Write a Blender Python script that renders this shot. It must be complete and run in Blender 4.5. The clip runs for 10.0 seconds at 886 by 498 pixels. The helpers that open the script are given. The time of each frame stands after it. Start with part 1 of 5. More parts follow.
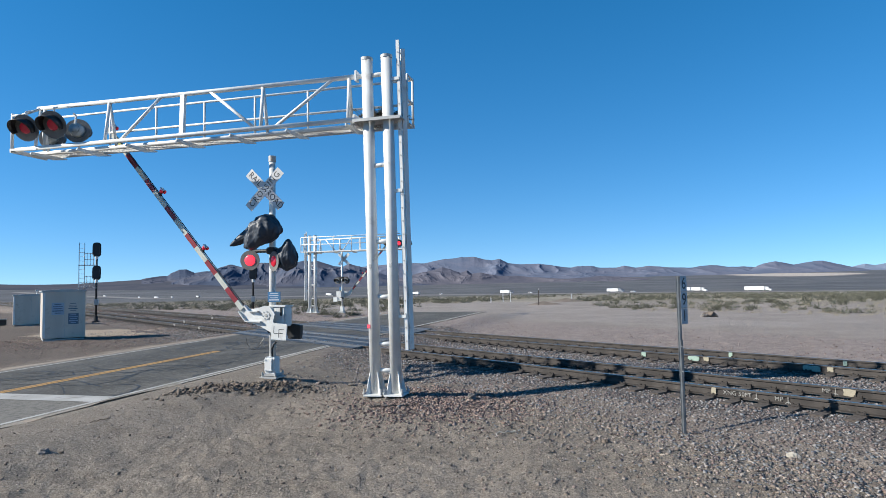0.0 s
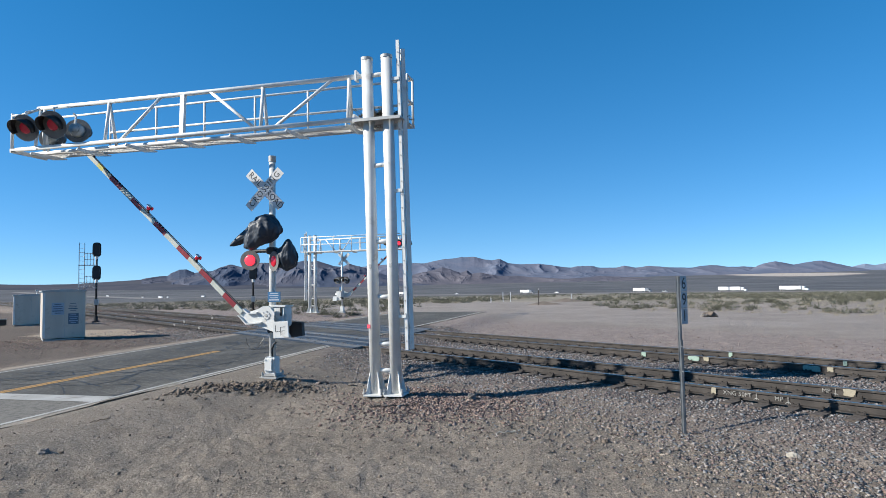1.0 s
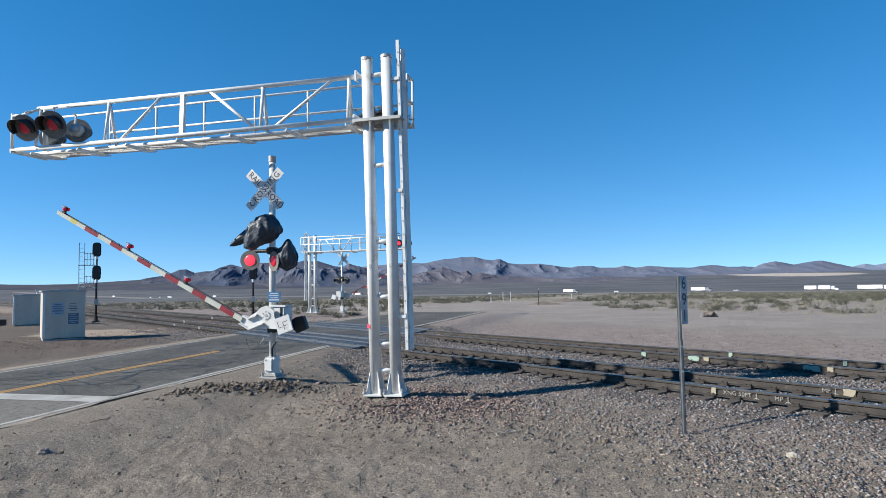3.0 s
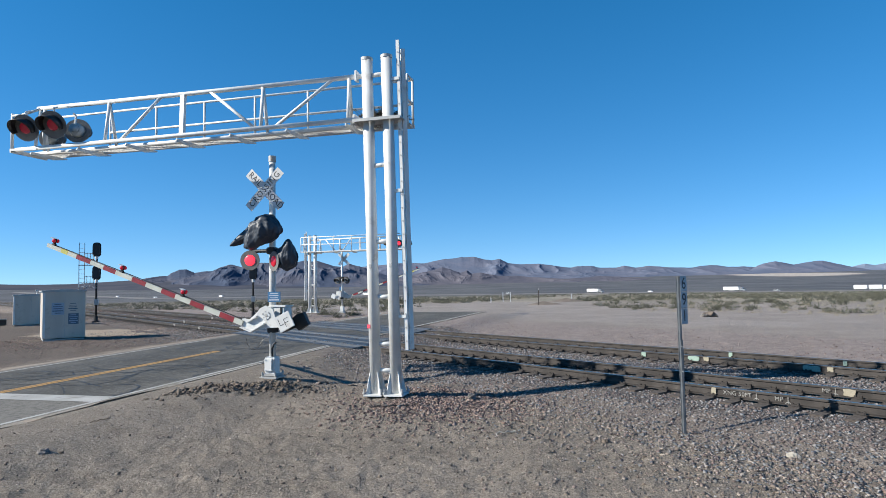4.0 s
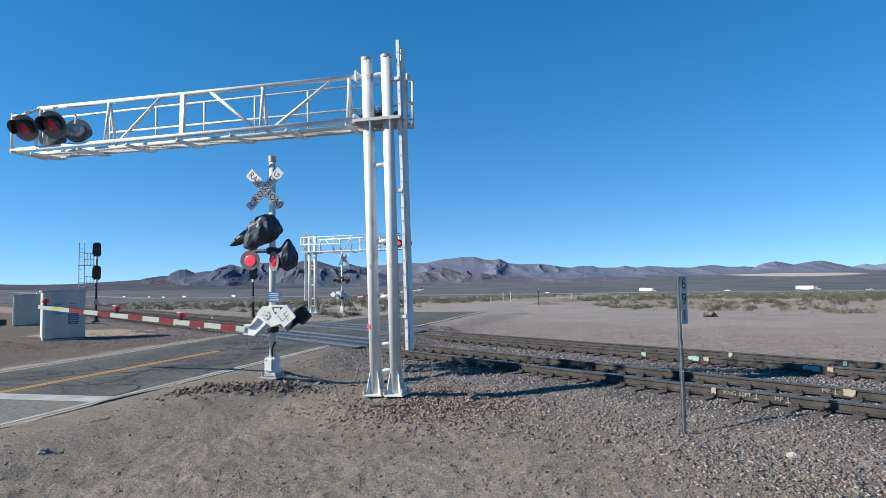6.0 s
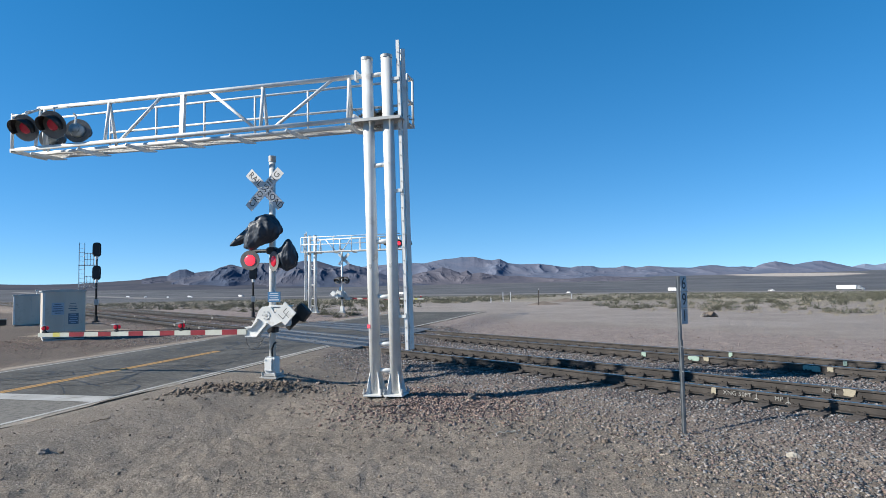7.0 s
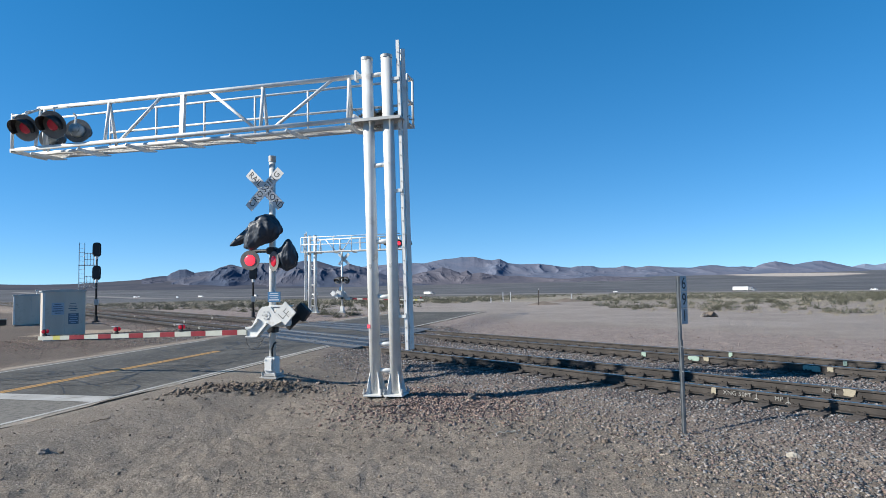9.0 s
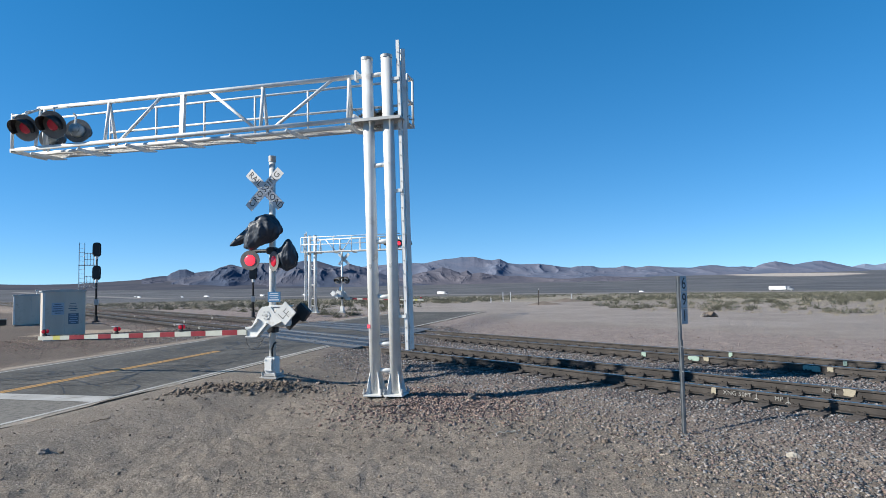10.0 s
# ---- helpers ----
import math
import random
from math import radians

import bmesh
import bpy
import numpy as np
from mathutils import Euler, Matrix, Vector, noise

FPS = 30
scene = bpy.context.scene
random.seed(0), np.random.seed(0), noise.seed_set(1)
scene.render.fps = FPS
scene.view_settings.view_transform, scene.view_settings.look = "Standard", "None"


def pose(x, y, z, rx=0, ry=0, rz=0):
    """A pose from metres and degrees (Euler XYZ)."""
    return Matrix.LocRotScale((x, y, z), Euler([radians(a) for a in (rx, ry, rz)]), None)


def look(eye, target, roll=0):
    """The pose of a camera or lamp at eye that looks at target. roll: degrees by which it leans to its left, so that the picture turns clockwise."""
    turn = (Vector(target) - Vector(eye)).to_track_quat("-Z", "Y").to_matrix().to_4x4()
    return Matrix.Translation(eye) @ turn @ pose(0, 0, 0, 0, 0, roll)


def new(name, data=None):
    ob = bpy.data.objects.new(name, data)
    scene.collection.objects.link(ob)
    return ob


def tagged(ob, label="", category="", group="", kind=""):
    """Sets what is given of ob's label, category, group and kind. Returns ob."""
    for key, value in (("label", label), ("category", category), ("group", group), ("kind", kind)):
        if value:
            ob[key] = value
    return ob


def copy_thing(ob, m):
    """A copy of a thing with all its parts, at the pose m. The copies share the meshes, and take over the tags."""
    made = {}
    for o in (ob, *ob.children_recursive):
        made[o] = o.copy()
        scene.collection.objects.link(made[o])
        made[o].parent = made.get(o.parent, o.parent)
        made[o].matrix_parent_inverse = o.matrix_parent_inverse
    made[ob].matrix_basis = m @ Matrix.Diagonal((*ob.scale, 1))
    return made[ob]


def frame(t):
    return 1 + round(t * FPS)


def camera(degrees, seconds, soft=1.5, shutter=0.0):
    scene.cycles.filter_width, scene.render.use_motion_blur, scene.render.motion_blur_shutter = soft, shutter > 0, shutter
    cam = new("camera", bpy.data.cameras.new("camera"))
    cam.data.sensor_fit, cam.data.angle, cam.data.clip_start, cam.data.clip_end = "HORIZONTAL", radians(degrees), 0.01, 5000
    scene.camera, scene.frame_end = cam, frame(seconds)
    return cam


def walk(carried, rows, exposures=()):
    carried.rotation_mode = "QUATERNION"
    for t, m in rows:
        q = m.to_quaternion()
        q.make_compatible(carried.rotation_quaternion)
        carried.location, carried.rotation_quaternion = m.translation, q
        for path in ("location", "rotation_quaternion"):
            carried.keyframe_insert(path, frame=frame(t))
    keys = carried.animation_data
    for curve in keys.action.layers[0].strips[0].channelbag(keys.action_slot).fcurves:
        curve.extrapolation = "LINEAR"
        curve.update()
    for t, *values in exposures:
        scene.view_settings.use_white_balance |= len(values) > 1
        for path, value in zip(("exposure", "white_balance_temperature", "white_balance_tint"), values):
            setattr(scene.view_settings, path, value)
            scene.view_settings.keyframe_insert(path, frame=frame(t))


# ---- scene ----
# The camera stands still on the desert floor beside the road.
EYE_Z = 2.47
cam = camera(70, 10.0, soft=0.5)
CAM = pose(0, 0, EYE_Z) @ pose(0, 0, 0, 90 + 3.271, 0, 0) @ pose(0, 0, 0, 0, 0, -1.0)
walk(cam, [(0, CAM), (10, CAM)], [(0, 0.74, 6400, 7), (10, 0.74, 6400, 7)])

# ---- light ----
SUN_EL, SUN_DIR = radians(31.0), Vector((-0.978, -0.208, 0)).normalized()
world = bpy.data.worlds.new("desert_sky")
scene.world = world
world.use_nodes = True
sky = world.node_tree.nodes.new("ShaderNodeTexSky")
sky.sky_type, sky.sun_disc = "NISHITA", False
sky.sun_elevation, sky.sun_rotation = SUN_EL, math.atan2(SUN_DIR.x, SUN_DIR.y)
sky.air_density, sky.dust_density, sky.ozone_density, sky.altitude = 0.9, 0.0, 4.0, 2500
back = world.node_tree.nodes["Background"]
back.inputs["Strength"].default_value = 0.137
way = world.node_tree.nodes.new("ShaderNodeTexCoord")
lift = world.node_tree.nodes.new("ShaderNodeVectorMath")
lift.operation = "MULTIPLY_ADD"
lift.inputs[1].default_value, lift.inputs[2].default_value = (1.0, 1.0, 0.95), (0.0, 0.0, 0.05)
unit = world.node_tree.nodes.new("ShaderNodeVectorMath")
unit.operation = "NORMALIZE"
world.node_tree.links.new(way.outputs["Generated"], lift.inputs[0])
world.node_tree.links.new(lift.outputs[0], unit.inputs[0])
world.node_tree.links.new(unit.outputs[0], sky.inputs[0])
deep = world.node_tree.nodes.new("ShaderNodeHueSaturation")
deep.inputs["Saturation"].default_value = 1.29
deep.inputs["Hue"].default_value = 0.502
world.node_tree.links.new(sky.outputs[0], deep.inputs["Color"])
even = world.node_tree.nodes.new("ShaderNodeGamma")
even.inputs["Gamma"].default_value = 0.80
world.node_tree.links.new(deep.outputs[0], even.inputs["Color"])
world.node_tree.links.new(even.outputs[0], back.inputs["Color"])
sun = new("sun", bpy.data.lights.new("sun", "SUN"))
sun.data.energy, sun.data.angle, sun.data.color = 5.0, radians(0.53), (1.0, 0.93, 0.84)
sun.matrix_world = look((SUN_DIR * math.cos(SUN_EL) + Vector((0, 0, math.sin(SUN_EL)))) * 60, (0, 0, 0))


# ---- materials ----
def nodes_of(name):
    m = bpy.data.materials.new(name)
    m.use_nodes = True
    t = m.node_tree
    return m, t.nodes, t.links, t.nodes["Principled BSDF"]


def mix(N, L, fac, a, b, kind="MIX"):
    n = N.new("ShaderNodeMix")
    n.data_type, n.blend_type = "RGBA", kind
    for k, v in ((0, fac), (6, a), (7, b)):
        if hasattr(v, "is_linked"):
            L.new(v, n.inputs[k])
        else:
            n.inputs[k].default_value = v if k == 0 else (*v, 1)
    return n.outputs[2]


def calc(N, L, op, a, b=0.0, c=0.0):
    n = N.new("ShaderNodeMath")
    n.operation = op
    for k, v in enumerate((a, b, c)):
        if hasattr(v, "is_linked"):
            L.new(v, n.inputs[k])
        else:
            n.inputs[k].default_value = v
    return n.outputs[0]


def rough_noise(N, L, where, scale, detail=4.0, rough=0.55, stretch=None):
    n = N.new("ShaderNodeTexNoise")
    n.inputs["Scale"].default_value, n.inputs["Detail"].default_value, n.inputs["Roughness"].default_value = scale, detail, rough
    if stretch:
        mp = N.new("ShaderNodeMapping")
        mp.inputs["Scale"].default_value = stretch
        L.new(where, mp.inputs["Vector"])
        where = mp.outputs[0]
    L.new(where, n.inputs["Vector"])
    return n.outputs["Fac"]


def ramp(N, L, fac, a, b):
    n = N.new("ShaderNodeMapRange")
    n.interpolation_type = "SMOOTHSTEP"
    n.inputs[1].default_value, n.inputs[2].default_value = a, b
    L.new(fac, n.inputs[0])
    return n.outputs[0]


def mat(name, c1, c2, scale=3.0, rough=0.7, metal=0.0, bump=0.15, fine=60.0, grain=0.25, stretch=None, dirt=None, per_island=0.0):
    """A surface with two scales of colour, a fine relief and, where asked, dirt in patches."""
    m, N, L, P = nodes_of(name)
    at = N.new("ShaderNodeTexCoord").outputs["Object"]
    big = ramp(N, L, rough_noise(N, L, at, scale, stretch=stretch), 0.32, 0.68)
    small = rough_noise(N, L, at, fine, 3.0)
    col = mix(N, L, big, c1, c2)
    if dirt:
        patch = ramp(N, L, rough_noise(N, L, at, scale * 2.3, 6.0, 0.65), 0.56, 0.72)
        col = mix(N, L, calc(N, L, "MULTIPLY", patch, dirt[3]), col, dirt[:3])
    if per_island:
        g = N.new("ShaderNodeNewGeometry").outputs["Random Per Island"]
        v = calc(N, L, "MULTIPLY_ADD", g, per_island * 2, 1 - per_island)
        n = N.new("ShaderNodeCombineColor")
        for k in range(3):
            L.new(v, n.inputs[k])
        col = mix(N, L, 1.0, col, n.outputs[0], "MULTIPLY")
    s = calc(N, L, "MULTIPLY_ADD", small, grain * 1.64, (1 - grain) * 0.82)
    n = N.new("ShaderNodeCombineColor")
    for k in range(3):
        L.new(s, n.inputs[k])
    L.new(mix(N, L, 1.0, col, n.outputs[0], "MULTIPLY"), P.inputs["Base Color"])
    P.inputs["Metallic"].default_value = metal
    L.new(calc(N, L, "MULTIPLY_ADD", small, 0.2, rough - 0.1), P.inputs["Roughness"])
    b = N.new("ShaderNodeBump")
    b.inputs["Strength"].default_value, b.inputs["Distance"].default_value = bump, 0.01
    L.new(small, b.inputs["Height"])
    L.new(b.outputs[0], P.inputs["Normal"])
    return m


def glow(name, colour, strength, rough=0.25):
    m, N, L, P = nodes_of(name)
    P.inputs["Base Color"].default_value = (*[c * 0.5 for c in colour], 1)
    P.inputs["Roughness"].default_value = rough
    P.inputs["Emission Color"].default_value, P.inputs["Emission Strength"].default_value = (*colour, 1), strength
    return m


GALV = mat("galvanised_aluminium", (0.70, 0.70, 0.68), (0.82, 0.82, 0.79), 1.2, 0.5, 0.05, 0.06, 90, 0.06, dirt=(0.42, 0.38, 0.32, 0.5))
WHITE = mat("white_painted_steel", (0.64, 0.64, 0.62), (0.76, 0.76, 0.73), 2.0, 0.5, 0.0, 0.06, 80, 0.06, dirt=(0.45, 0.40, 0.34, 0.5))
GREYPAINT = mat("grey_painted_steel", (0.42, 0.42, 0.41), (0.52, 0.52, 0.50), 2.0, 0.5, 0.2, 0.06, 80, 0.08, dirt=(0.30, 0.26, 0.22, 0.5))
BLACK = mat("black_painted_metal", (0.012, 0.012, 0.013), (0.024, 0.024, 0.026), 3.0, 0.5, 0.0, 0.05, 60, 0.2)
DARKGREY = mat("dark_grey_background_disc", (0.12, 0.12, 0.12), (0.17, 0.17, 0.165), 3.0, 0.6, 0.0, 0.05, 60, 0.1)
# blue in this base colour stands for sky reflected on black plastic
PLASTIC = mat("sky_tinted_black_plastic", (0.016, 0.026, 0.042), (0.028, 0.040, 0.060), 3.0, 0.52, 0.0, 0.25, 22, 0.2)
TAN = mat("weathered_beige_cabinet_metal", (0.56, 0.49, 0.41), (0.66, 0.585, 0.49), 1.0, 0.5, 0.15, 0.05, 50, 0.06, stretch=(1, 1, 0.2), dirt=(0.34, 0.29, 0.23, 0.4))
RAIL_SIDE = mat("rusted_rail_steel", (0.036, 0.031, 0.028), (0.068, 0.058, 0.051), 2.5, 0.75, 0.25, 0.25, 50, 0.3, dirt=(0.17, 0.15, 0.13, 0.5))
RAIL_TOP = mat("polished_rail_head", (0.30, 0.29, 0.28), (0.42, 0.41, 0.40), 3.0, 0.28, 1.0, 0.03, 70, 0.1)
TIE = mat("weathered_tie_timber", (0.050, 0.040, 0.033), (0.11, 0.09, 0.075), 4.0, 0.9, 0.0, 0.5, 30, 0.35, stretch=(1, 8, 8))
ARM_W = mat("white_reflective_sheeting", (0.50, 0.51, 0.44), (0.60, 0.605, 0.53), 3.0, 0.4, 0.0, 0.03, 60, 0.05)
ARM_R = mat("red_reflective_sheeting", (0.22, 0.018, 0.026), (0.29, 0.028, 0.036), 3.0, 0.4, 0.0, 0.03, 60, 0.08)
SIGN_W = mat("white_sign_face", (0.58, 0.59, 0.60), (0.68, 0.69, 0.70), 3.0, 0.45, 0.0, 0.02, 60, 0.04)
SIGN_B = mat("blue_sign_face", (0.03, 0.13, 0.27), (0.045, 0.16, 0.32), 3.0, 0.45, 0.0, 0.02, 60, 0.08)
INK = mat("black_sign_ink", (0.012, 0.012, 0.014), (0.02, 0.02, 0.022), 4.0, 0.5, 0.0, 0.02, 60, 0.1)
LAMP_ON = glow("lit_red_lens", (1.0, 0.035, 0.06), 1.1)
LAMP_DIM = glow("red_lens", (0.70, 0.02, 0.05), 0.14)
LAMP_OFF = glow("dark_red_lens", (0.30, 0.02, 0.04), 0.16)
ARM_ALU = mat("bright_truss_aluminium", (0.76, 0.76, 0.74), (0.88, 0.88, 0.85), 1.2, 0.5, 0.05, 0.04, 90, 0.05, dirt=(0.42, 0.38, 0.32, 0.4))
CLEAR = mat("grey_lens_back", (0.40, 0.43, 0.43), (0.50, 0.53, 0.53), 4.0, 0.35, 0.1, 0.03, 40, 0.1)
# for a sticker, not a lamp: emission is added to brighten it
PINK_GLOW = glow("glowing_pink_marker", (1.0, 0.12, 0.16), 0.35)
YELLOW = mat("yellow_road_paint", (0.37, 0.205, 0.06), (0.45, 0.265, 0.085), 1.5, 0.75, 0.0, 0.2, 40, 0.2, dirt=(0.16, 0.13, 0.10, 0.85))
LINE = mat("white_road_paint", (0.36, 0.35, 0.32), (0.47, 0.455, 0.43), 1.2, 0.75, 0.0, 0.2, 40, 0.25, dirt=(0.20, 0.18, 0.16, 0.9))
SEAL = mat("tar_crack_sealant", (0.018, 0.018, 0.019), (0.03, 0.03, 0.03), 3.0, 0.6, 0.0, 0.1, 40, 0.2)
TRUCK_W = mat("white_trailer_paint", (0.74, 0.74, 0.74), (0.82, 0.82, 0.82), 0.4, 0.4, 0.0, 0.02, 8, 0.04)
TYRE = mat("black_rubber", (0.012, 0.012, 0.012), (0.022, 0.022, 0.022), 3.0, 0.85, 0.0, 0.1, 40, 0.2)
GLASS_D = mat("dark_windscreen", (0.02, 0.025, 0.03), (0.03, 0.035, 0.04), 1.0, 0.1, 0.0, 0.0, 10, 0.05)
TWIG = mat("dry_twigs", (0.10, 0.075, 0.05), (0.19, 0.15, 0.11), 6.0, 0.9, 0.0, 0.2, 40, 0.2, per_island=0.35)
LEAF = mat("creosote_foliage", (0.066, 0.070, 0.047), (0.118, 0.115, 0.078), 0.15, 0.8, 0.0, 0.1, 5, 0.2, per_island=0.5)
STRAW = mat("dry_desert_grass", (0.28, 0.245, 0.165), (0.37, 0.325, 0.235), 0.15, 0.9, 0.0, 0.1, 5, 0.2, per_island=0.4)
STONE = mat("ballast_stone", (0.10, 0.089, 0.081), (0.235, 0.212, 0.194), 1.1, 0.9, 0.0, 0.4, 45, 0.3, per_island=0.6)
PALE = mat("pale_limestone", (0.34, 0.31, 0.26), (0.44, 0.41, 0.35), 4.0, 0.9, 0.0, 0.4, 30, 0.2)
PAINT_G = mat("pale_green_paint", (0.24, 0.35, 0.29), (0.34, 0.44, 0.37), 9.0, 0.7, 0.0, 0.1, 40, 0.3, dirt=(0.09, 0.075, 0.06, 0.95))
PAINT_C = mat("cream_paint", (0.30, 0.265, 0.19), (0.38, 0.335, 0.25), 9.0, 0.7, 0.0, 0.1, 40, 0.3, dirt=(0.09, 0.075, 0.06, 0.9))
GALV_POST = mat("galvanised_post_steel", (0.16, 0.175, 0.19), (0.24, 0.255, 0.27), 5.0, 0.45, 0.6, 0.08, 60, 0.1)


def stone_mix(name, tones, rough=0.9):
    """Stones that each take one of several tones, with grain and a little relief."""
    m, N, L, P = nodes_of(name)
    pick = N.new("ShaderNodeNewGeometry").outputs["Random Per Island"]
    r = N.new("ShaderNodeValToRGB")
    r.color_ramp.interpolation = "CONSTANT"
    while len(r.color_ramp.elements) < len(tones):
        r.color_ramp.elements.new(0.5)
    for k, c in enumerate(tones):
        r.color_ramp.elements[k].position = k / len(tones)
        r.color_ramp.elements[k].color = (*c, 1)
    L.new(pick, r.inputs[0])
    at = N.new("ShaderNodeTexCoord").outputs["Object"]
    small = rough_noise(N, L, at, 40.0, 4.0, 0.7)
    s = calc(N, L, "MULTIPLY_ADD", small, 1.2, 0.36)
    g = N.new("ShaderNodeCombineColor")
    for k in range(3):
        L.new(s, g.inputs[k])
    L.new(mix(N, L, 1.0, r.outputs[0], g.outputs[0], "MULTIPLY"), P.inputs["Base Color"])
    P.inputs["Roughness"].default_value = rough
    b = N.new("ShaderNodeBump")
    b.inputs["Strength"].default_value, b.inputs["Distance"].default_value = 0.4, 0.01
    L.new(small, b.inputs["Height"])
    L.new(b.outputs[0], P.inputs["Normal"])
    return m


STONE_MIX = stone_mix("mixed_ballast", ((0.075, 0.066, 0.064), (0.20, 0.165, 0.150), (0.150, 0.150, 0.152), (0.26, 0.235, 0.22), (0.105, 0.112, 0.120), (0.165, 0.122, 0.112), (0.19, 0.192, 0.195), (0.27, 0.255, 0.245), (0.115, 0.086, 0.080), (0.085, 0.090, 0.096), (0.145, 0.118, 0.110)))
RED_MIX = stone_mix("mixed_red_rubble", ((0.085, 0.058, 0.052), (0.20, 0.140, 0.118), (0.135, 0.090, 0.080), (0.27, 0.205, 0.175), (0.15, 0.13, 0.12), (0.105, 0.075, 0.068), (0.24, 0.17, 0.14)))
PEBBLE_MIX = stone_mix("mixed_pebbles", ((0.10, 0.078, 0.066), (0.24, 0.195, 0.160), (0.17, 0.135, 0.112), (0.30, 0.255, 0.215), (0.20, 0.15, 0.125), (0.14, 0.128, 0.118)))


# ---- the lie of the land ----
ROAD_A, TRACK_A = radians(15.3), radians(39.3)
RD, RN = Vector((math.sin(ROAD_A), math.cos(ROAD_A), 0)), Vector((math.cos(ROAD_A), -math.sin(ROAD_A), 0))
TD, TN = Vector((-math.sin(TRACK_A), math.cos(TRACK_A), 0)), Vector((math.cos(TRACK_A), math.sin(TRACK_A), 0))
RAILS = (12.02, 13.53, 16.62, 18.13)
RAIL_TOP_Z = 0.40
ROAD_MID, ROAD_HALF = -13.25, 3.42


def lattice(ix, iy, seed):
    h = np.sin(ix * 127.1 + iy * 311.7 + seed * 74.7) * 43758.5453
    return h - np.floor(h)


def vnoise(x, y, seed=0):
    """Smooth noise from 0 to 1."""
    x, y = np.asarray(x, float), np.asarray(y, float)
    ix, iy = np.floor(x), np.floor(y)
    fx, fy = x - ix, y - iy
    fx, fy = fx * fx * (3 - 2 * fx), fy * fy * (3 - 2 * fy)
    a, b = lattice(ix, iy, seed), lattice(ix + 1, iy, seed)
    c, d = lattice(ix, iy + 1, seed), lattice(ix + 1, iy + 1, seed)
    return (a + (b - a) * fx) * (1 - fy) + (c + (d - c) * fx) * fy


def fbm(x, y, seed=0, octaves=4):
    total, amp, size = 0, 0.5, 1.0
    for k in range(octaves):
        total = total + amp * (vnoise(x * size, y * size, seed + k) - 0.5)
        amp, size = amp * 0.5, size * 2.03
    return total


def smooth(a, b, v):
    t = np.clip((np.asarray(v, float) - a) / (b - a), 0, 1)
    return t * t * (3 - 2 * t)


def track_o(x, y):
    return x * TN.x + y * TN.y


def road_n(x, y):
    return x * RN.x + y * RN.y


def plain(d):
    """The wide valley floor: it falls away from the line and rises again far off."""
    return np.interp(d, (0, 75, 200, 580, 810, 1730, 2600, 3400, 4200, 5300), (0, 0, -2.0, -8, -10.6, -18.4, -9, 6, 33, 55))


def road_z(x, y):
    o = track_o(x, y)
    d = np.hypot(x, y)
    dip = smooth(11.35, 11.8, o) * (1 - smooth(13.75, 14.2, o)) + smooth(15.95, 16.4, o) * (1 - smooth(18.35, 18.8, o))
    return 0.25 - 0.06 * dip + 0.135 * np.clip(np.asarray(o, float) / 11.0, 0, 1) + plain(d) * smooth(24, 60, o) * 0.9


def ground_z(x, y):
    x, y = np.asarray(x, float), np.asarray(y, float)
    d, o, n = np.hypot(x, y), track_o(x, y), road_n(x, y)
    z = plain(d) + 0.12 * smooth(19, 22, o)
    near = (1 - smooth(40, 160, d)) * smooth(2.0, 5.5, d)
    z = z + near * (0.10 * fbm(x * 0.35, y * 0.35, 3) + 0.055 * fbm(x * 1.7, y * 1.7, 9) + 0.065 * fbm(x * 6, y * 6, 5, 3) + 0.03 * fbm(x * 15, y * 15, 6, 2))
    z = z + smooth(60, 400, d) * 1.2 * fbm(x * 0.01, y * 0.01, 21)
    z = z + 0.15 * (1 - smooth(-20.5, -17.8, n)) * near * (1 - smooth(9, 11, o))
    # berm beside the road at the signal
    z = z + 0.05 * np.exp(-((x + 4.2) ** 2 + (y - 15.8) ** 2) / 3.2) + 0.20 * np.exp(-((x + 1.2) ** 2 + (y - 13.5) ** 2) / 5.5) + 0.05 * np.exp(-((x + 5.4) ** 2 + (y - 13.4) ** 2) / 1.0)
    # earth churned up along the berm
    churn = np.exp(-((y - 14.1 - 0.45 * (x + 5.2)) / 0.75) ** 2) * smooth(-7.6, -6.6, x) * (1 - smooth(-3.9, -2.8, x))
    z = z + churn * (0.03 + 0.72 * np.abs(fbm(x * 2.4, y * 2.4, 71, 5)) + 0.08 * fbm(x * 9, y * 9, 73, 3))
    # ballast bed
    bed = smooth(9.3, 11.3, o) * (1 - smooth(19.0, 21.5, o))
    z = z * (1 - bed) + bed * (0.182 + 0.25 * plain(d) * smooth(80, 200, d) + 0.02 * fbm(x * 7, y * 7, 5, 2))
    # the road bed
    q = np.abs(n - ROAD_MID)
    w = 1 - smooth(ROAD_HALF + 0.25, ROAD_HALF + 3.4, q + 0.5 * fbm(x * 0.9, y * 0.9, 31))
    on = 1 - smooth(ROAD_HALF - 0.1, ROAD_HALF + 0.1, q)
    w = w * (1 - smooth(46.5, 52, x * RD.x + y * RD.y))
    z = z * (1 - w) + w * (road_z(x, y) - 0.015 + (1 - on) * (0.012 + 0.09 * smooth(ROAD_HALF + 0.5, ROAD_HALF + 1.6, q) * np.clip(0.5 + 1.6 * fbm(x * 1.1, y * 1.1, 41), 0, 1)))
    return z - on * w * 0.05


def gz(x, y):
    return float(ground_z(x, y))


# ---- mesh helpers ----
def link_mesh(name, me, material, parent=None, label=""):
    ob = new(name, me)
    if material:
        me.materials.append(material)
    ob.parent = parent
    if label:
        tagged(ob, label)
    return ob


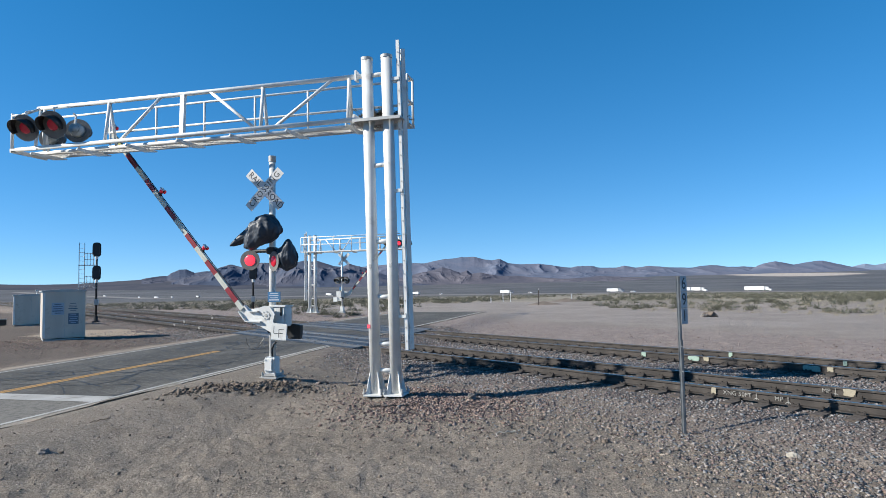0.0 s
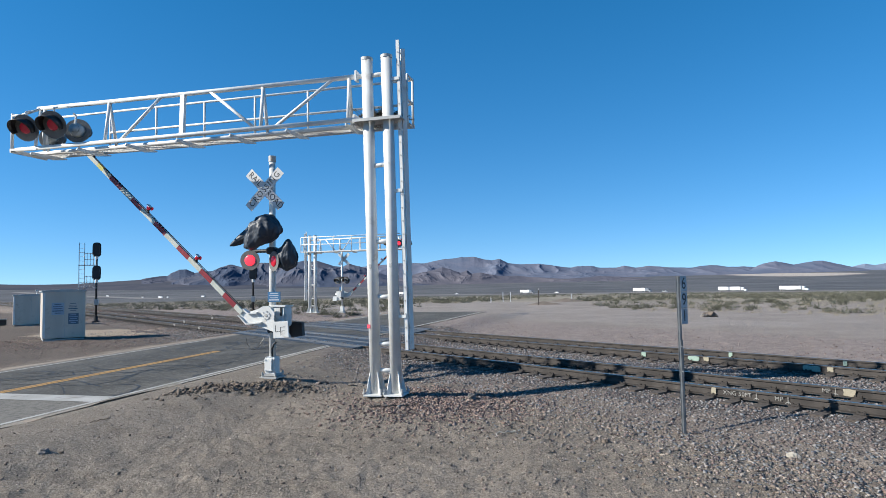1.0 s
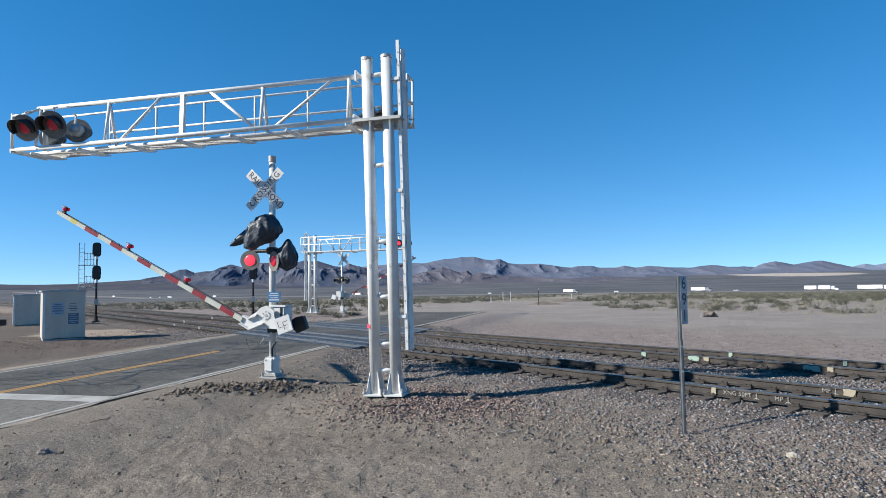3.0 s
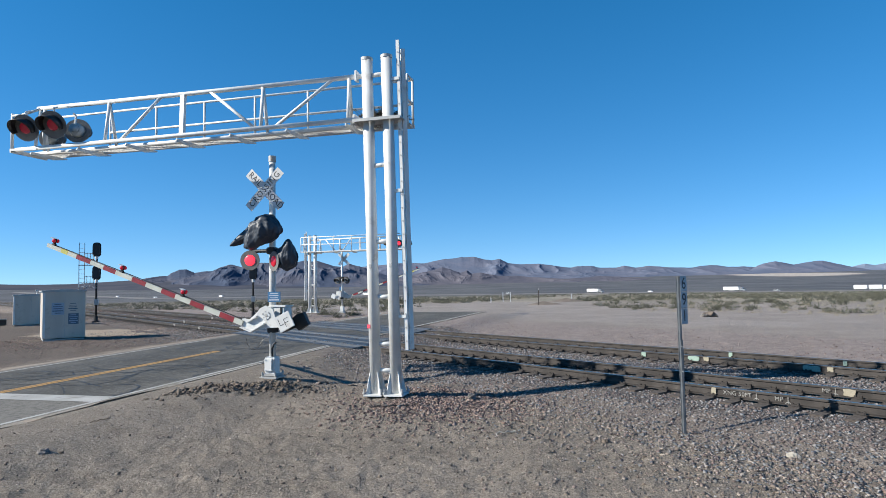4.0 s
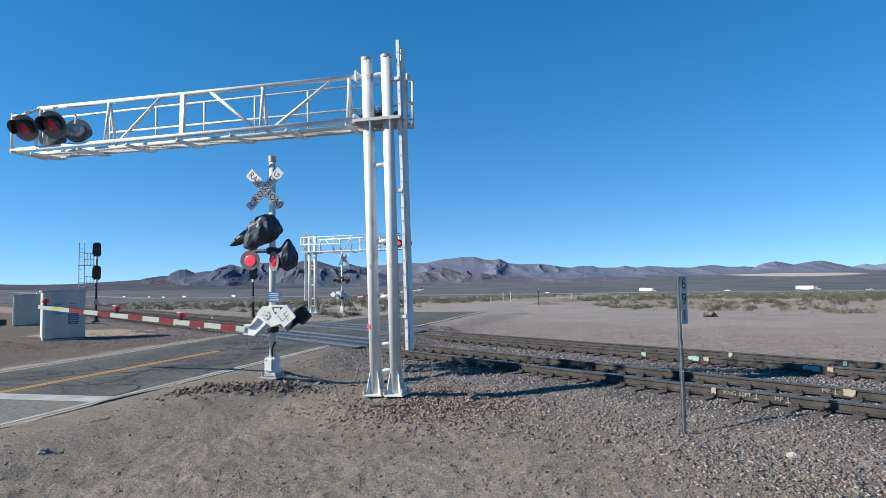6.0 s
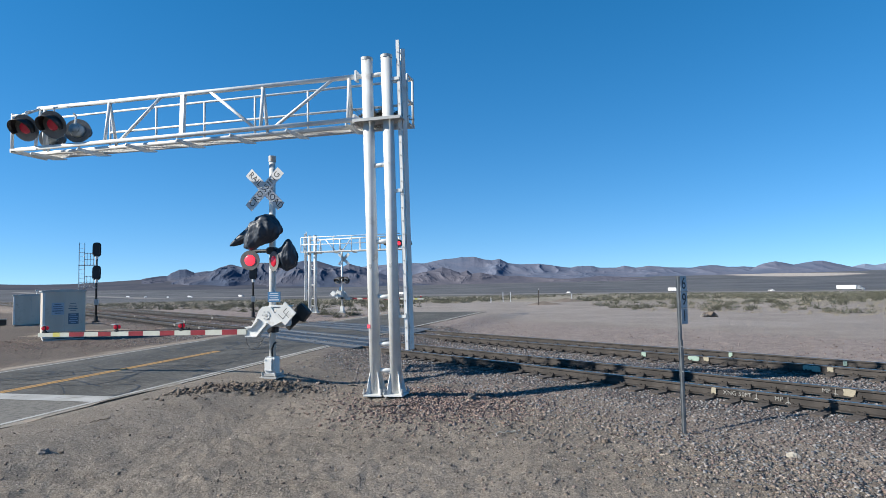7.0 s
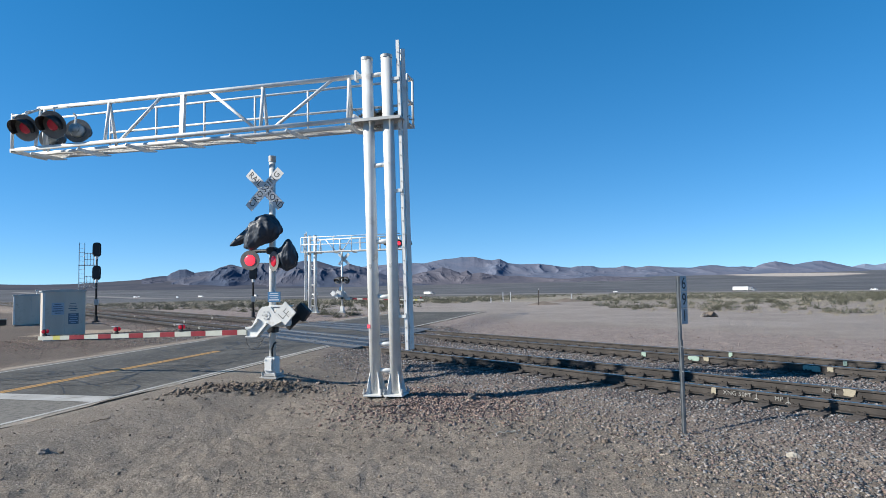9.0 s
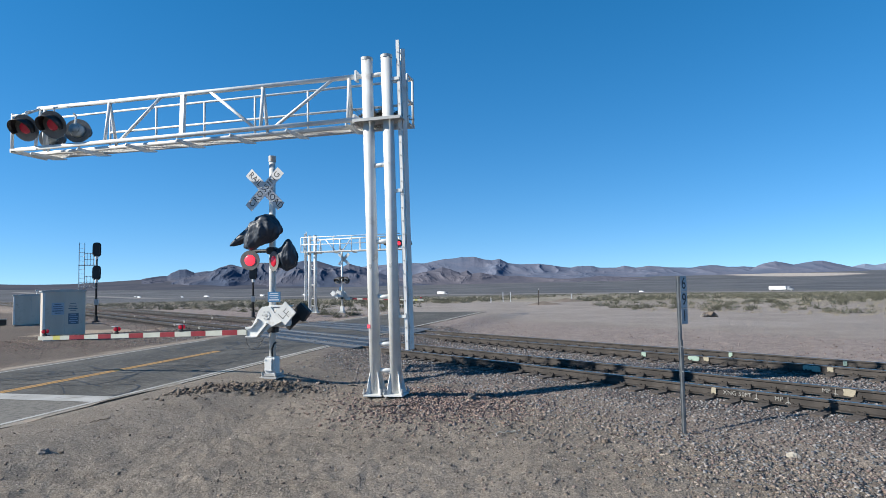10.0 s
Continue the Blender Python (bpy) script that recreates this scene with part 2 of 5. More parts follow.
def part(name, bm, material, parent=None, label="", soft=False):
    """One mesh object out of a bmesh, under a thing or a part."""
    me = bpy.data.meshes.new(name)
    bmesh.ops.recalc_face_normals(bm, faces=bm.faces)
    for f in bm.faces:
        f.smooth = soft
    bm.to_mesh(me)
    bm.free()
    return link_mesh(name, me, material, parent, label)


def thing(name, m, label, category, group="", kind=""):
    ob = new(name)
    ob.empty_display_size = 0.2
    ob.matrix_world = m
    return tagged(ob, label, category, group, kind)


def sheet(name, verts, faces, material, parent=None, soft=True):
    me = bpy.data.meshes.new(name)
    me.from_pydata(verts, [], faces)
    me.update()
    if soft:
        me.polygons.foreach_set("use_smooth", [True] * len(me.polygons))
    return link_mesh(name, me, material, parent)


def box(bm, c, s, m=None, bevel=0.0):
    r = bmesh.ops.create_cube(bm, size=1.0)
    vs = r["verts"]
    bmesh.ops.scale(bm, vec=s, verts=vs)
    if bevel:
        es = list({e for v in vs for e in v.link_edges})
        vs = list({v for f in bmesh.ops.bevel(bm, geom=es, offset=bevel, segments=2, affect="EDGES")["faces"] for v in f.verts} | {v for v in vs if v.is_valid})
    bmesh.ops.transform(bm, matrix=Matrix.Translation(c) @ (m or Matrix()), verts=vs)
    return bm


def rod(bm, a, b, r, n=12, r2=None, caps=True):
    a, b = Vector(a), Vector(b)
    d = b - a
    m = Matrix.Translation((a + b) / 2) @ d.to_track_quat("Z", "Y").to_matrix().to_4x4()
    bmesh.ops.create_cone(bm, cap_ends=caps, segments=n, radius1=r, radius2=r if r2 is None else r2, depth=d.length, matrix=m)
    return bm


def bar(bm, a, b, w, h):
    """A bar of rectangular section from a to b: w wide, h high."""
    a, b = Vector(a), Vector(b)
    d = b - a
    m = d.to_track_quat("X", "Z").to_matrix().to_4x4()
    return box(bm, (a + b) / 2, (d.length, w, h), m)


def B():
    return bmesh.new()


def prism(bm, outline, a, b, axis="y"):
    """An outline (two coordinates) drawn out along an axis from a to b."""
    def at(p, k):
        return {"y": (p[0], k, p[1]), "x": (k, p[0], p[1]), "z": (p[0], p[1], k)}[axis]
    lo, hi = [bm.verts.new(at(p, a)) for p in outline], [bm.verts.new(at(p, b)) for p in outline]
    bm.faces.new(lo), bm.faces.new(hi)
    for k in range(len(outline)):
        j = (k + 1) % len(outline)
        bm.faces.new((lo[k], lo[j], hi[j], hi[k]))
    return bm


def lettering(name, text, size, material, parent, m, spacing=1.0, depth=0.001):
    cu = bpy.data.curves.new(name, "FONT")
    cu.body, cu.size, cu.align_x, cu.align_y, cu.extrude, cu.space_character = text, size, "CENTER", "CENTER", depth, spacing
    ob = new(name, cu)
    me = bpy.data.meshes.new_from_object(ob)
    bpy.data.objects.remove(ob)
    ob = link_mesh(name, me, material, parent)
    ob.matrix_basis = m
    return ob


# ---- ground ----
def ground_material():
    m, N, L, P = nodes_of("desert_ground")
    pos = N.new("ShaderNodeNewGeometry").outputs["Position"]
    sep = N.new("ShaderNodeSeparateXYZ")
    L.new(pos, sep.inputs[0])
    X, Y = sep.outputs[0], sep.outputs[1]
    o = calc(N, L, "ADD", calc(N, L, "MULTIPLY", X, TN.x), calc(N, L, "MULTIPLY", Y, TN.y))
    n0 = rough_noise(N, L, pos, 0.6, 5.0)
    wob = calc(N, L, "MULTIPLY_ADD", n0, 3.0, -1.5)
    o2 = calc(N, L, "ADD", o, wob)
    big = rough_noise(N, L, pos, 0.22, 5.0, 0.6)
    mid = rough_noise(N, L, pos, 2.6, 6.0, 0.65)
    fine = rough_noise(N, L, pos, 38.0, 3.0, 0.6)
    tracks = rough_noise(N, L, pos, 1.1, 4.0, 0.6, (0.35, 2.2, 1))
    dirt = mix(N, L, ramp(N, L, big, 0.35, 0.65), (0.196, 0.167, 0.135), (0.256, 0.220, 0.181))
    dirt = mix(N, L, calc(N, L, "MULTIPLY", ramp(N, L, mid, 0.5, 0.68), 0.42), dirt, (0.145, 0.112, 0.090))
    dirt = mix(N, L, calc(N, L, "MULTIPLY", ramp(N, L, tracks, 0.46, 0.62), 0.35), dirt, (0.30, 0.258, 0.212))
    grit = rough_noise(N, L, pos, 14.0, 4.0, 0.75)
    dirt = mix(N, L, calc(N, L, "MULTIPLY", ramp(N, L, grit, 0.52, 0.64), 0.36), dirt, (0.115, 0.088, 0.071))
    dirt = mix(N, L, calc(N, L, "MULTIPLY", ramp(N, L, grit, 0.46, 0.36), 0.28), dirt, (0.40, 0.345, 0.29))
    gravel = mix(N, L, ramp(N, L, mid, 0.38, 0.62), (0.200, 0.168, 0.146), (0.285, 0.244, 0.212))
    cell = N.new("ShaderNodeTexVoronoi")
    cell.inputs["Scale"].default_value = 22
    L.new(pos, cell.inputs["Vector"])
    tone = N.new("ShaderNodeSeparateColor")
    L.new(cell.outputs["Color"], tone.inputs[0])
    gravel = mix(N, L, calc(N, L, "MULTIPLY", tone.outputs[0], 0.5), gravel, (0.13, 0.105, 0.09))
    red = mix(N, L, ramp(N, L, mid, 0.36, 0.64), (0.250, 0.205, 0.185), (0.32, 0.268, 0.240))
    nearside = calc(N, L, "MULTIPLY", ramp(N, L, o2, 8.8, 10.2), calc(N, L, "SUBTRACT", 1.0, ramp(N, L, o2, 19.5, 20.8)))
    farside = calc(N, L, "MULTIPLY", ramp(N, L, o2, 19.5, 20.8), calc(N, L, "SUBTRACT", 1.0, ramp(N, L, o2, 26, 33)))
    nn = calc(N, L, "ADD", calc(N, L, "MULTIPLY", X, RN.x), calc(N, L, "MULTIPLY", Y, RN.y))
    west = calc(N, L, "SUBTRACT", 1.0, ramp(N, L, calc(N, L, "ADD", nn, wob), -18.5, -17.2))
    dirt = mix(N, L, calc(N, L, "MULTIPLY", west, 0.65), dirt, (0.115, 0.090, 0.078))
    col = mix(N, L, farside, dirt, red)
    flats = mix(N, L, ramp(N, L, big, 0.35, 0.65), (0.285, 0.248, 0.222), (0.345, 0.302, 0.270))
    col = mix(N, L, ramp(N, L, o2, 24, 34), col, flats)
    # bed darkened to stand for the shade in gaps between ballast stones
    bed = mix(N, L, ramp(N, L, mid, 0.36, 0.64), (0.105, 0.092, 0.085), (0.165, 0.146, 0.135))
    gravel = mix(N, L, calc(N, L, "MULTIPLY", ramp(N, L, o2, 10.2, 11.2), 0.85), gravel, bed)
    col = mix(N, L, nearside, col, gravel)
    # pale flats and scrubby plain farther out
    flat = rough_noise(N, L, pos, 0.03, 6.0, 0.6, (1, 1, 1))
    scrub = mix(N, L, ramp(N, L, flat, 0.4, 0.62), (0.25, 0.22, 0.17), (0.35, 0.31, 0.25))
    col = mix(N, L, ramp(N, L, o2, 60, 75), col, scrub)
    # far plain: blends into blue-grey tones from Y 180 to 800
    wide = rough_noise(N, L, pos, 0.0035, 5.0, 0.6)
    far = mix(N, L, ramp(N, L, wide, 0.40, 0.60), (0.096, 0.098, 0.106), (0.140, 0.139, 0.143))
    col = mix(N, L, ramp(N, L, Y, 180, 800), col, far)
    # the dry lake
    dx = calc(N, L, "DIVIDE", calc(N, L, "SUBTRACT", X, 1990.0), 300.0)
    dy = calc(N, L, "DIVIDE", calc(N, L, "SUBTRACT", Y, 3650.0), 520.0)
    rr = calc(N, L, "ADD", calc(N, L, "MULTIPLY", dx, dx), calc(N, L, "MULTIPLY", dy, dy))
    rr = calc(N, L, "ADD", rr, calc(N, L, "MULTIPLY_ADD", wide, 1.4, -0.7))
    col = mix(N, L, calc(N, L, "SUBTRACT", 1.0, ramp(N, L, rr, 0.7, 1.1)), col, (0.47, 0.41, 0.355))
    px, py = calc(N, L, "DIVIDE", calc(N, L, "ADD", X, 18.4), 4.6), calc(N, L, "DIVIDE", calc(N, L, "SUBTRACT", Y, 35.5), 3.4)
    pale = calc(N, L, "ADD", calc(N, L, "ADD", calc(N, L, "MULTIPLY", px, px), calc(N, L, "MULTIPLY", py, py)), calc(N, L, "MULTIPLY_ADD", n0, 1.6, -0.8))
    col = mix(N, L, calc(N, L, "SUBTRACT", 1.0, ramp(N, L, pale, 0.5, 1.1)), col, (0.40, 0.325, 0.245))
    s = calc(N, L, "MULTIPLY_ADD", fine, 1.9, -0.13)
    g = N.new("ShaderNodeCombineColor")
    for k in range(3):
        L.new(s, g.inputs[k])
    L.new(mix(N, L, 1.0, col, g.outputs[0], "MULTIPLY"), P.inputs["Base Color"])
    P.inputs["Roughness"].default_value = 0.95
    P.inputs["Specular IOR Level"].default_value = 0.15
    b = N.new("ShaderNodeBump")
    b.inputs["Strength"].default_value, b.inputs["Distance"].default_value = 0.75, 0.07
    hh = calc(N, L, "ADD", calc(N, L, "ADD", calc(N, L, "MULTIPLY", mid, 0.9), calc(N, L, "MULTIPLY", grit, 0.5)), calc(N, L, "MULTIPLY", fine, 0.45))
    hh = calc(N, L, "ADD", hh, calc(N, L, "MULTIPLY", calc(N, L, "MULTIPLY", cell.outputs["Distance"], nearside), -0.6))
    L.new(hh, b.inputs["Height"])
    L.new(b.outputs[0], P.inputs["Normal"])
    return m


def build_ground():
    az = np.radians(np.concatenate((np.linspace(-44, 44, 420), np.linspace(46, 314, 50))))
    r = np.concatenate((np.linspace(0.4, 5.6, 8), 5.8 * 1.0085 ** np.arange(0, 215), 36 * 1.032 ** np.arange(0, 158), [5300]))
    R, T = np.meshgrid(r, az, indexing="ij")
    x, y = R * np.sin(T), R * np.cos(T)
    z = ground_z(x, y)
    nr, na = x.shape
    v = np.stack((x, y, z), -1).reshape(-1, 3).tolist()
    idx = np.arange(nr * na).reshape(nr, na)
    nxt = np.roll(idx, -1, axis=1)
    f = np.stack((idx[:-1], nxt[:-1], nxt[1:], idx[1:]), -1).reshape(-1, 4)
    v.append((0.0, 0.0, float(ground_z(0.0, 0.0))))
    hub = len(v) - 1
    faces = f.tolist() + [(hub, int(nxt[0, k]), int(idx[0, k])) for k in range(na)]
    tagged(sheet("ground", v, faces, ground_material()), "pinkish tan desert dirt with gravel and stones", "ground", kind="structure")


def ribbon(name, u0, u1, n0, n1, step, lift, material, parent=None, thick=0.0, edge=0.0, seed=0):
    """A strip along the road, draped over it."""
    us = np.arange(u0, u1 + step * 0.5, step)
    ns = np.linspace(n0, n1, max(2, int(abs(n1 - n0) / 0.36) + 1))
    v, f = [], []
    for i, u in enumerate(us):
        for j, n in enumerate(ns):
            k = n + (edge * 2 * float(fbm(u * 0.8, 3.3 * j, seed)) if j in (0, len(ns) - 1) else 0)
            p = RD * u + RN * k
            v.append((p.x, p.y, float(road_z(p.x, p.y)) + lift))
    w = len(ns)
    for i in range(len(us) - 1):
        for j in range(w - 1):
            f.append((i * w + j, i * w + j + 1, (i + 1) * w + j + 1, (i + 1) * w + j))
    if thick:
        k = len(v)
        v += [(a, b, c - thick) for a, b, c in v]
        for i in range(len(us) - 1):
            for j, s in ((0, 0), (w - 1, 1)):
                a, b = i * w + j, (i + 1) * w + j
                f.append((a, b, b + k, a + k))
    return sheet(name, v, f, material, parent)


def road_material():
    m, N, L, P = nodes_of("worn_asphalt")
    pos = N.new("ShaderNodeNewGeometry").outputs["Position"]
    sep = N.new("ShaderNodeSeparateXYZ")
    L.new(pos, sep.inputs[0])
    n = calc(N, L, "ADD", calc(N, L, "MULTIPLY", sep.outputs[0], RN.x), calc(N, L, "MULTIPLY", sep.outputs[1], RN.y))
    u = calc(N, L, "ADD", calc(N, L, "MULTIPLY", sep.outputs[0], RD.x), calc(N, L, "MULTIPLY", sep.outputs[1], RD.y))
    big = rough_noise(N, L, pos, 0.5, 6.0, 0.6)
    fine = rough_noise(N, L, pos, 30.0, 5.0, 0.8)
    col = mix(N, L, ramp(N, L, big, 0.35, 0.65), (0.085, 0.080, 0.070), (0.14, 0.132, 0.116))
    # older, paler paving ahead of the stop line and out on the shoulder
    old = calc(N, L, "SUBTRACT", 1.0, ramp(N, L, u, 10.3, 10.5))
    old = calc(N, L, "MAXIMUM", old, ramp(N, L, calc(N, L, "ABSOLUTE", calc(N, L, "SUBTRACT", n, ROAD_MID)), 3.15, 3.35))
    col = mix(N, L, old, col, (0.205, 0.19, 0.165))
    # polished, oily wheel paths
    lane = calc(N, L, "ABSOLUTE", calc(N, L, "SUBTRACT", n, ROAD_MID))
    wheel = calc(N, L, "MULTIPLY", ramp(N, L, lane, 0.5, 1.0), calc(N, L, "SUBTRACT", 1.0, ramp(N, L, lane, 2.2, 2.8)))
    col = mix(N, L, calc(N, L, "MULTIPLY", calc(N, L, "MULTIPLY", wheel, calc(N, L, "SUBTRACT", 1.0, old)), 0.45), col, (0.066, 0.063, 0.056))
    mott = rough_noise(N, L, pos, 7.0, 6.0, 0.75)
    col = mix(N, L, calc(N, L, "MULTIPLY", ramp(N, L, mott, 0.48, 0.62), 0.55), col, (0.052, 0.049, 0.043))
    col = mix(N, L, calc(N, L, "MULTIPLY", ramp(N, L, mott, 0.47, 0.36), 0.5), col, (0.25, 0.235, 0.205))
    sand = ramp(N, L, rough_noise(N, L, pos, 1.3, 7.0, 0.7), 0.58, 0.75)
    col = mix(N, L, calc(N, L, "MULTIPLY", sand, 0.35), col, (0.28, 0.24, 0.20))
    verge = ramp(N, L, calc(N, L, "ADD", calc(N, L, "ABSOLUTE", calc(N, L, "SUBTRACT", n, ROAD_MID)), calc(N, L, "MULTIPLY_ADD", sand, 0.5, -0.1)), 3.3, 3.6)
    col = mix(N, L, verge, col, (0.235, 0.195, 0.158))
    s = calc(N, L, "MULTIPLY_ADD", fine, 1.7, -0.13)
    g = N.new("ShaderNodeCombineColor")
    for k in range(3):
        L.new(s, g.inputs[k])
    L.new(mix(N, L, 1.0, col, g.outputs[0], "MULTIPLY"), P.inputs["Base Color"])
    P.inputs["Roughness"].default_value = 0.88
    P.inputs["Specular IOR Level"].default_value = 0.35
    b = N.new("ShaderNodeBump")
    b.inputs["Strength"].default_value, b.inputs["Distance"].default_value = 0.4, 0.01
    L.new(fine, b.inputs["Height"])
    L.new(b.outputs[0], P.inputs["Normal"])
    return m


def build_road():
    mid = ROAD_MID
    road = tagged(ribbon("road", -30, 48, mid - ROAD_HALF - 0.5, mid + ROAD_HALF, 0.25, 0.0, road_material(), thick=0.05, edge=0.22), "cracked grey two-lane asphalt road over the tracks", "road", kind="structure")
    for a, b in ((-30, 23.2), (29.5, 47)):
        ribbon("edge_line", a, b, mid + 3.15, mid + 3.26, 0.5, 0.005, LINE, road)
    ribbon("edge_line", 12.6, 22.6, mid + 3.40, mid + 3.47, 0.5, 0.005, LINE, road, edge=0.02)
    for a, b in ((-30, 22.8), (33, 46)):
        ribbon("edge_line", a, b, mid - 3.31, mid - 3.20, 0.5, 0.005, LINE, road)
    for a, b in ((-30, 19.2),):
        ribbon("centre_line", a, b, mid + 0.016, mid + 0.15, 0.5, 0.005, YELLOW, road)
        ribbon("centre_line", a, b, mid - 0.15, mid - 0.016, 0.5, 0.005, YELLOW, road)
    ribbon("stop_line", 10.36, 10.95, mid + 0.1, mid + 3.15, 0.295, 0.006, LINE, road)
    # tar-sealed cracks wandering over the lanes
    rnd = random.Random(4)
    for k in range(100):
        u, n = rnd.uniform(11.6, 27), mid + rnd.uniform(-2.9, 2.9)
        head = rnd.choice((1.57, 1.57, 1.3, 0.1, 3.0)) + rnd.uniform(-0.5, 0.5)
        v, f, w = [], [], rnd.uniform(0.010, 0.034)
        for i in range(rnd.randint(10, 26)):
            p = RD * u + RN * n
            q = (RD * math.cos(head + 1.57) + RN * math.sin(head + 1.57)) * w * rnd.uniform(0.4, 1.2)
            for sgn in (1, -1):
                v.append((p.x + sgn * q.x, p.y + sgn * q.y, float(road_z(p.x, p.y)) + 0.004))
            u, n, head = u + 0.13 * math.cos(head), n + 0.13 * math.sin(head), head + rnd.uniform(-0.45, 0.45)
            if abs(n - mid) > 3.1:
                break
        f = [(2 * i, 2 * i + 1, 2 * i + 3, 2 * i + 2) for i in range(len(v) // 2 - 1)]
        if f:
            sheet("crack_seal", v, f, SEAL, road)


# ---- the railway ----
def rail_outline():
    return [(-0.070, 0), (0.070, 0), (0.070, 0.012), (0.012, 0.028), (0.009, 0.125), (0.036, 0.138), (0.036, 0.168), (0.028, 0.178),
            (-0.028, 0.178), (-0.036, 0.168), (-0.036, 0.138), (-0.009, 0.125), (-0.012, 0.028), (-0.070, 0.012)]


def track_z(p):
    d = math.hypot(p.x, p.y)
    return RAIL_TOP_Z + 0.25 * float(plain(d)) * float(smooth(80, 200, d))


def sweep(name, outline, stations, o, base, material, parent, pick=None):
    v, f, k = [], [], len(outline)
    for s in stations:
        c = TD * s + TN * o
        z = track_z(c) + base
        for a, h in outline:
            v.append((c.x + TN.x * a, c.y + TN.y * a, z + h))
    for i in range(len(stations) - 1):
        for j in range(k):
            if pick is None or j in pick:
                f.append((i * k + j, i * k + (j + 1) % k, (i + 1) * k + (j + 1) % k, (i + 1) * k + j))
    return sheet(name, v, f, material, parent, soft=False)


def build_track(name, oa, ob, rnd):
    tr = thing(name, pose(0, 0, 0), "rusty steel rails spiked to dark timber ties in ballast", "railway track", "parallel tracks", "structure")
    st = list(np.arange(-14, 60, 2.0)) + list(np.arange(60, 420, 12.0))
    for o in (oa, ob):
        r = sweep("rail", rail_outline(), st, o, -0.178, RAIL_SIDE, tr)
        head = [(-0.030, 0.1795), (0.030, 0.1795), (0.030, 0.1775), (-0.030, 0.1775)]
        sweep("running_surface", head, st, o, -0.178, RAIL_TOP, r)
    # ties, plates and spikes
    mid = (oa + ob) / 2
    tb = B()
    box(tb, (0, 0, -0.08), (2.6, 0.23, 0.16), None, 0.012)
    tm = bpy.data.meshes.new("tie")
    tb.to_mesh(tm), tb.free()
    tm.materials.append(TIE)
    pb = B()
    box(pb, (0, 0, 0.010), (0.36, 0.19, 0.02))
    for sx in (-0.10, 0.10):
        for sy in (-0.05, 0.05):
            box(pb, (sx, sy, 0.045), (0.035, 0.035, 0.055))
        box(pb, (sx, 0, 0.035), (0.05, 0.10, 0.035))
    pm = bpy.data.meshes.new("tie_plate")
    pb.to_mesh(pm), pb.free()
    pm.materials.append(RAIL_SIDE)
    turn = math.degrees(math.atan2(TN.y, TN.x))
    far = B()
    s = -13.0
    while s < 210:
        c = TD * s + TN * mid
        z = track_z(c) - 0.185
        m = pose(c.x, c.y, z, 0, 0, turn + rnd.uniform(-1, 1))
        if s < 75:
            t = new("tie", tm)
            t.parent, t.matrix_basis = tr, m
            for o in (oa, ob):
                q = new("tie_plate", pm)
                q.parent = t
                q.matrix_basis = pose(o - mid, 0, 0)
        else:
            box(far, c + Vector((0, 0, z - 0.08)), (2.6, 0.23, 0.16), pose(0, 0, 0, 0, 0, turn))
        s += 0.51
    tagged(part("distant_ties", far, TIE, tr), kind="stuff")
    return tr


def build_crossing():
    """Timber and asphalt panels flush with the rails where the road goes over."""
    pan = mat("crossing_panel", (0.135, 0.133, 0.128), (0.20, 0.196, 0.186), 1.5, 0.62, 0.0, 0.3, 40, 0.3, stretch=(1, 6, 1), dirt=(0.2, 0.17, 0.14, 0.5))
    t = thing("crossing_panels", pose(0, 0, 0), "dark worn crossing panels set flush between the rails", "crossing panels", "", "structure")
    rnd = random.Random(8)
    dark = mat("dark_gauge_panel", (0.030, 0.030, 0.032), (0.06, 0.059, 0.058), 1.5, 0.5, 0.0, 0.3, 40, 0.3)
    for a, b in ((11.2, 11.50), (11.51, 11.93), (12.11, 12.62), (12.63, 12.93), (12.94, 13.44), (13.62, 14.02), (14.03, 14.3), (15.85, 16.12), (16.13, 16.53), (16.71, 17.22), (17.23, 17.53), (17.54, 18.04), (18.22, 18.64), (18.65, 18.95)):
        for k in range(14):
            lo, hi = [], []
            for n in (ROAD_MID - 4.5 + k * 0.65, ROAD_MID - 4.5 + (k + 1) * 0.65 - 0.012):
                for o in (a, b):
                    # where this line of the road meets this line of the track
                    det = RN.x * TN.y - RN.y * TN.x
                    x, y = (n * TN.y - RN.y * o) / det, (RN.x * o - n * TN.x) / det
                    lo.append((x, y))
            z = RAIL_TOP_Z - 0.004 + rnd.uniform(-0.006, 0.003)
            q = [lo[0], lo[1], lo[3], lo[2]]
            part("panel", prism(B(), q, z - 0.08, z, "z"), dark if round(a, 2) in (11.2, 12.11, 12.94, 14.03, 15.85, 16.71, 17.54, 18.65) else pan, t)


# ---- mountains and highway ----
def mountain_material(name, a, b, c):
    m, N, L, P = nodes_of(name)
    pos = N.new("ShaderNodeNewGeometry").outputs["Position"]
    n1 = rough_noise(N, L, pos, 0.004, 8.0, 0.65)
    n2 = rough_noise(N, L, pos, 0.03, 5.0, 0.7)
    col = mix(N, L, ramp(N, L, n1, 0.40, 0.60), a, b)
    col = mix(N, L, calc(N, L, "MULTIPLY", ramp(N, L, n2, 0.48, 0.66), 0.4), col, c)
    L.new(col, P.inputs["Base Color"])
    P.inputs["Roughness"].default_value = 1.0
    P.inputs["Specular IOR Level"].default_value = 0.0
    return m


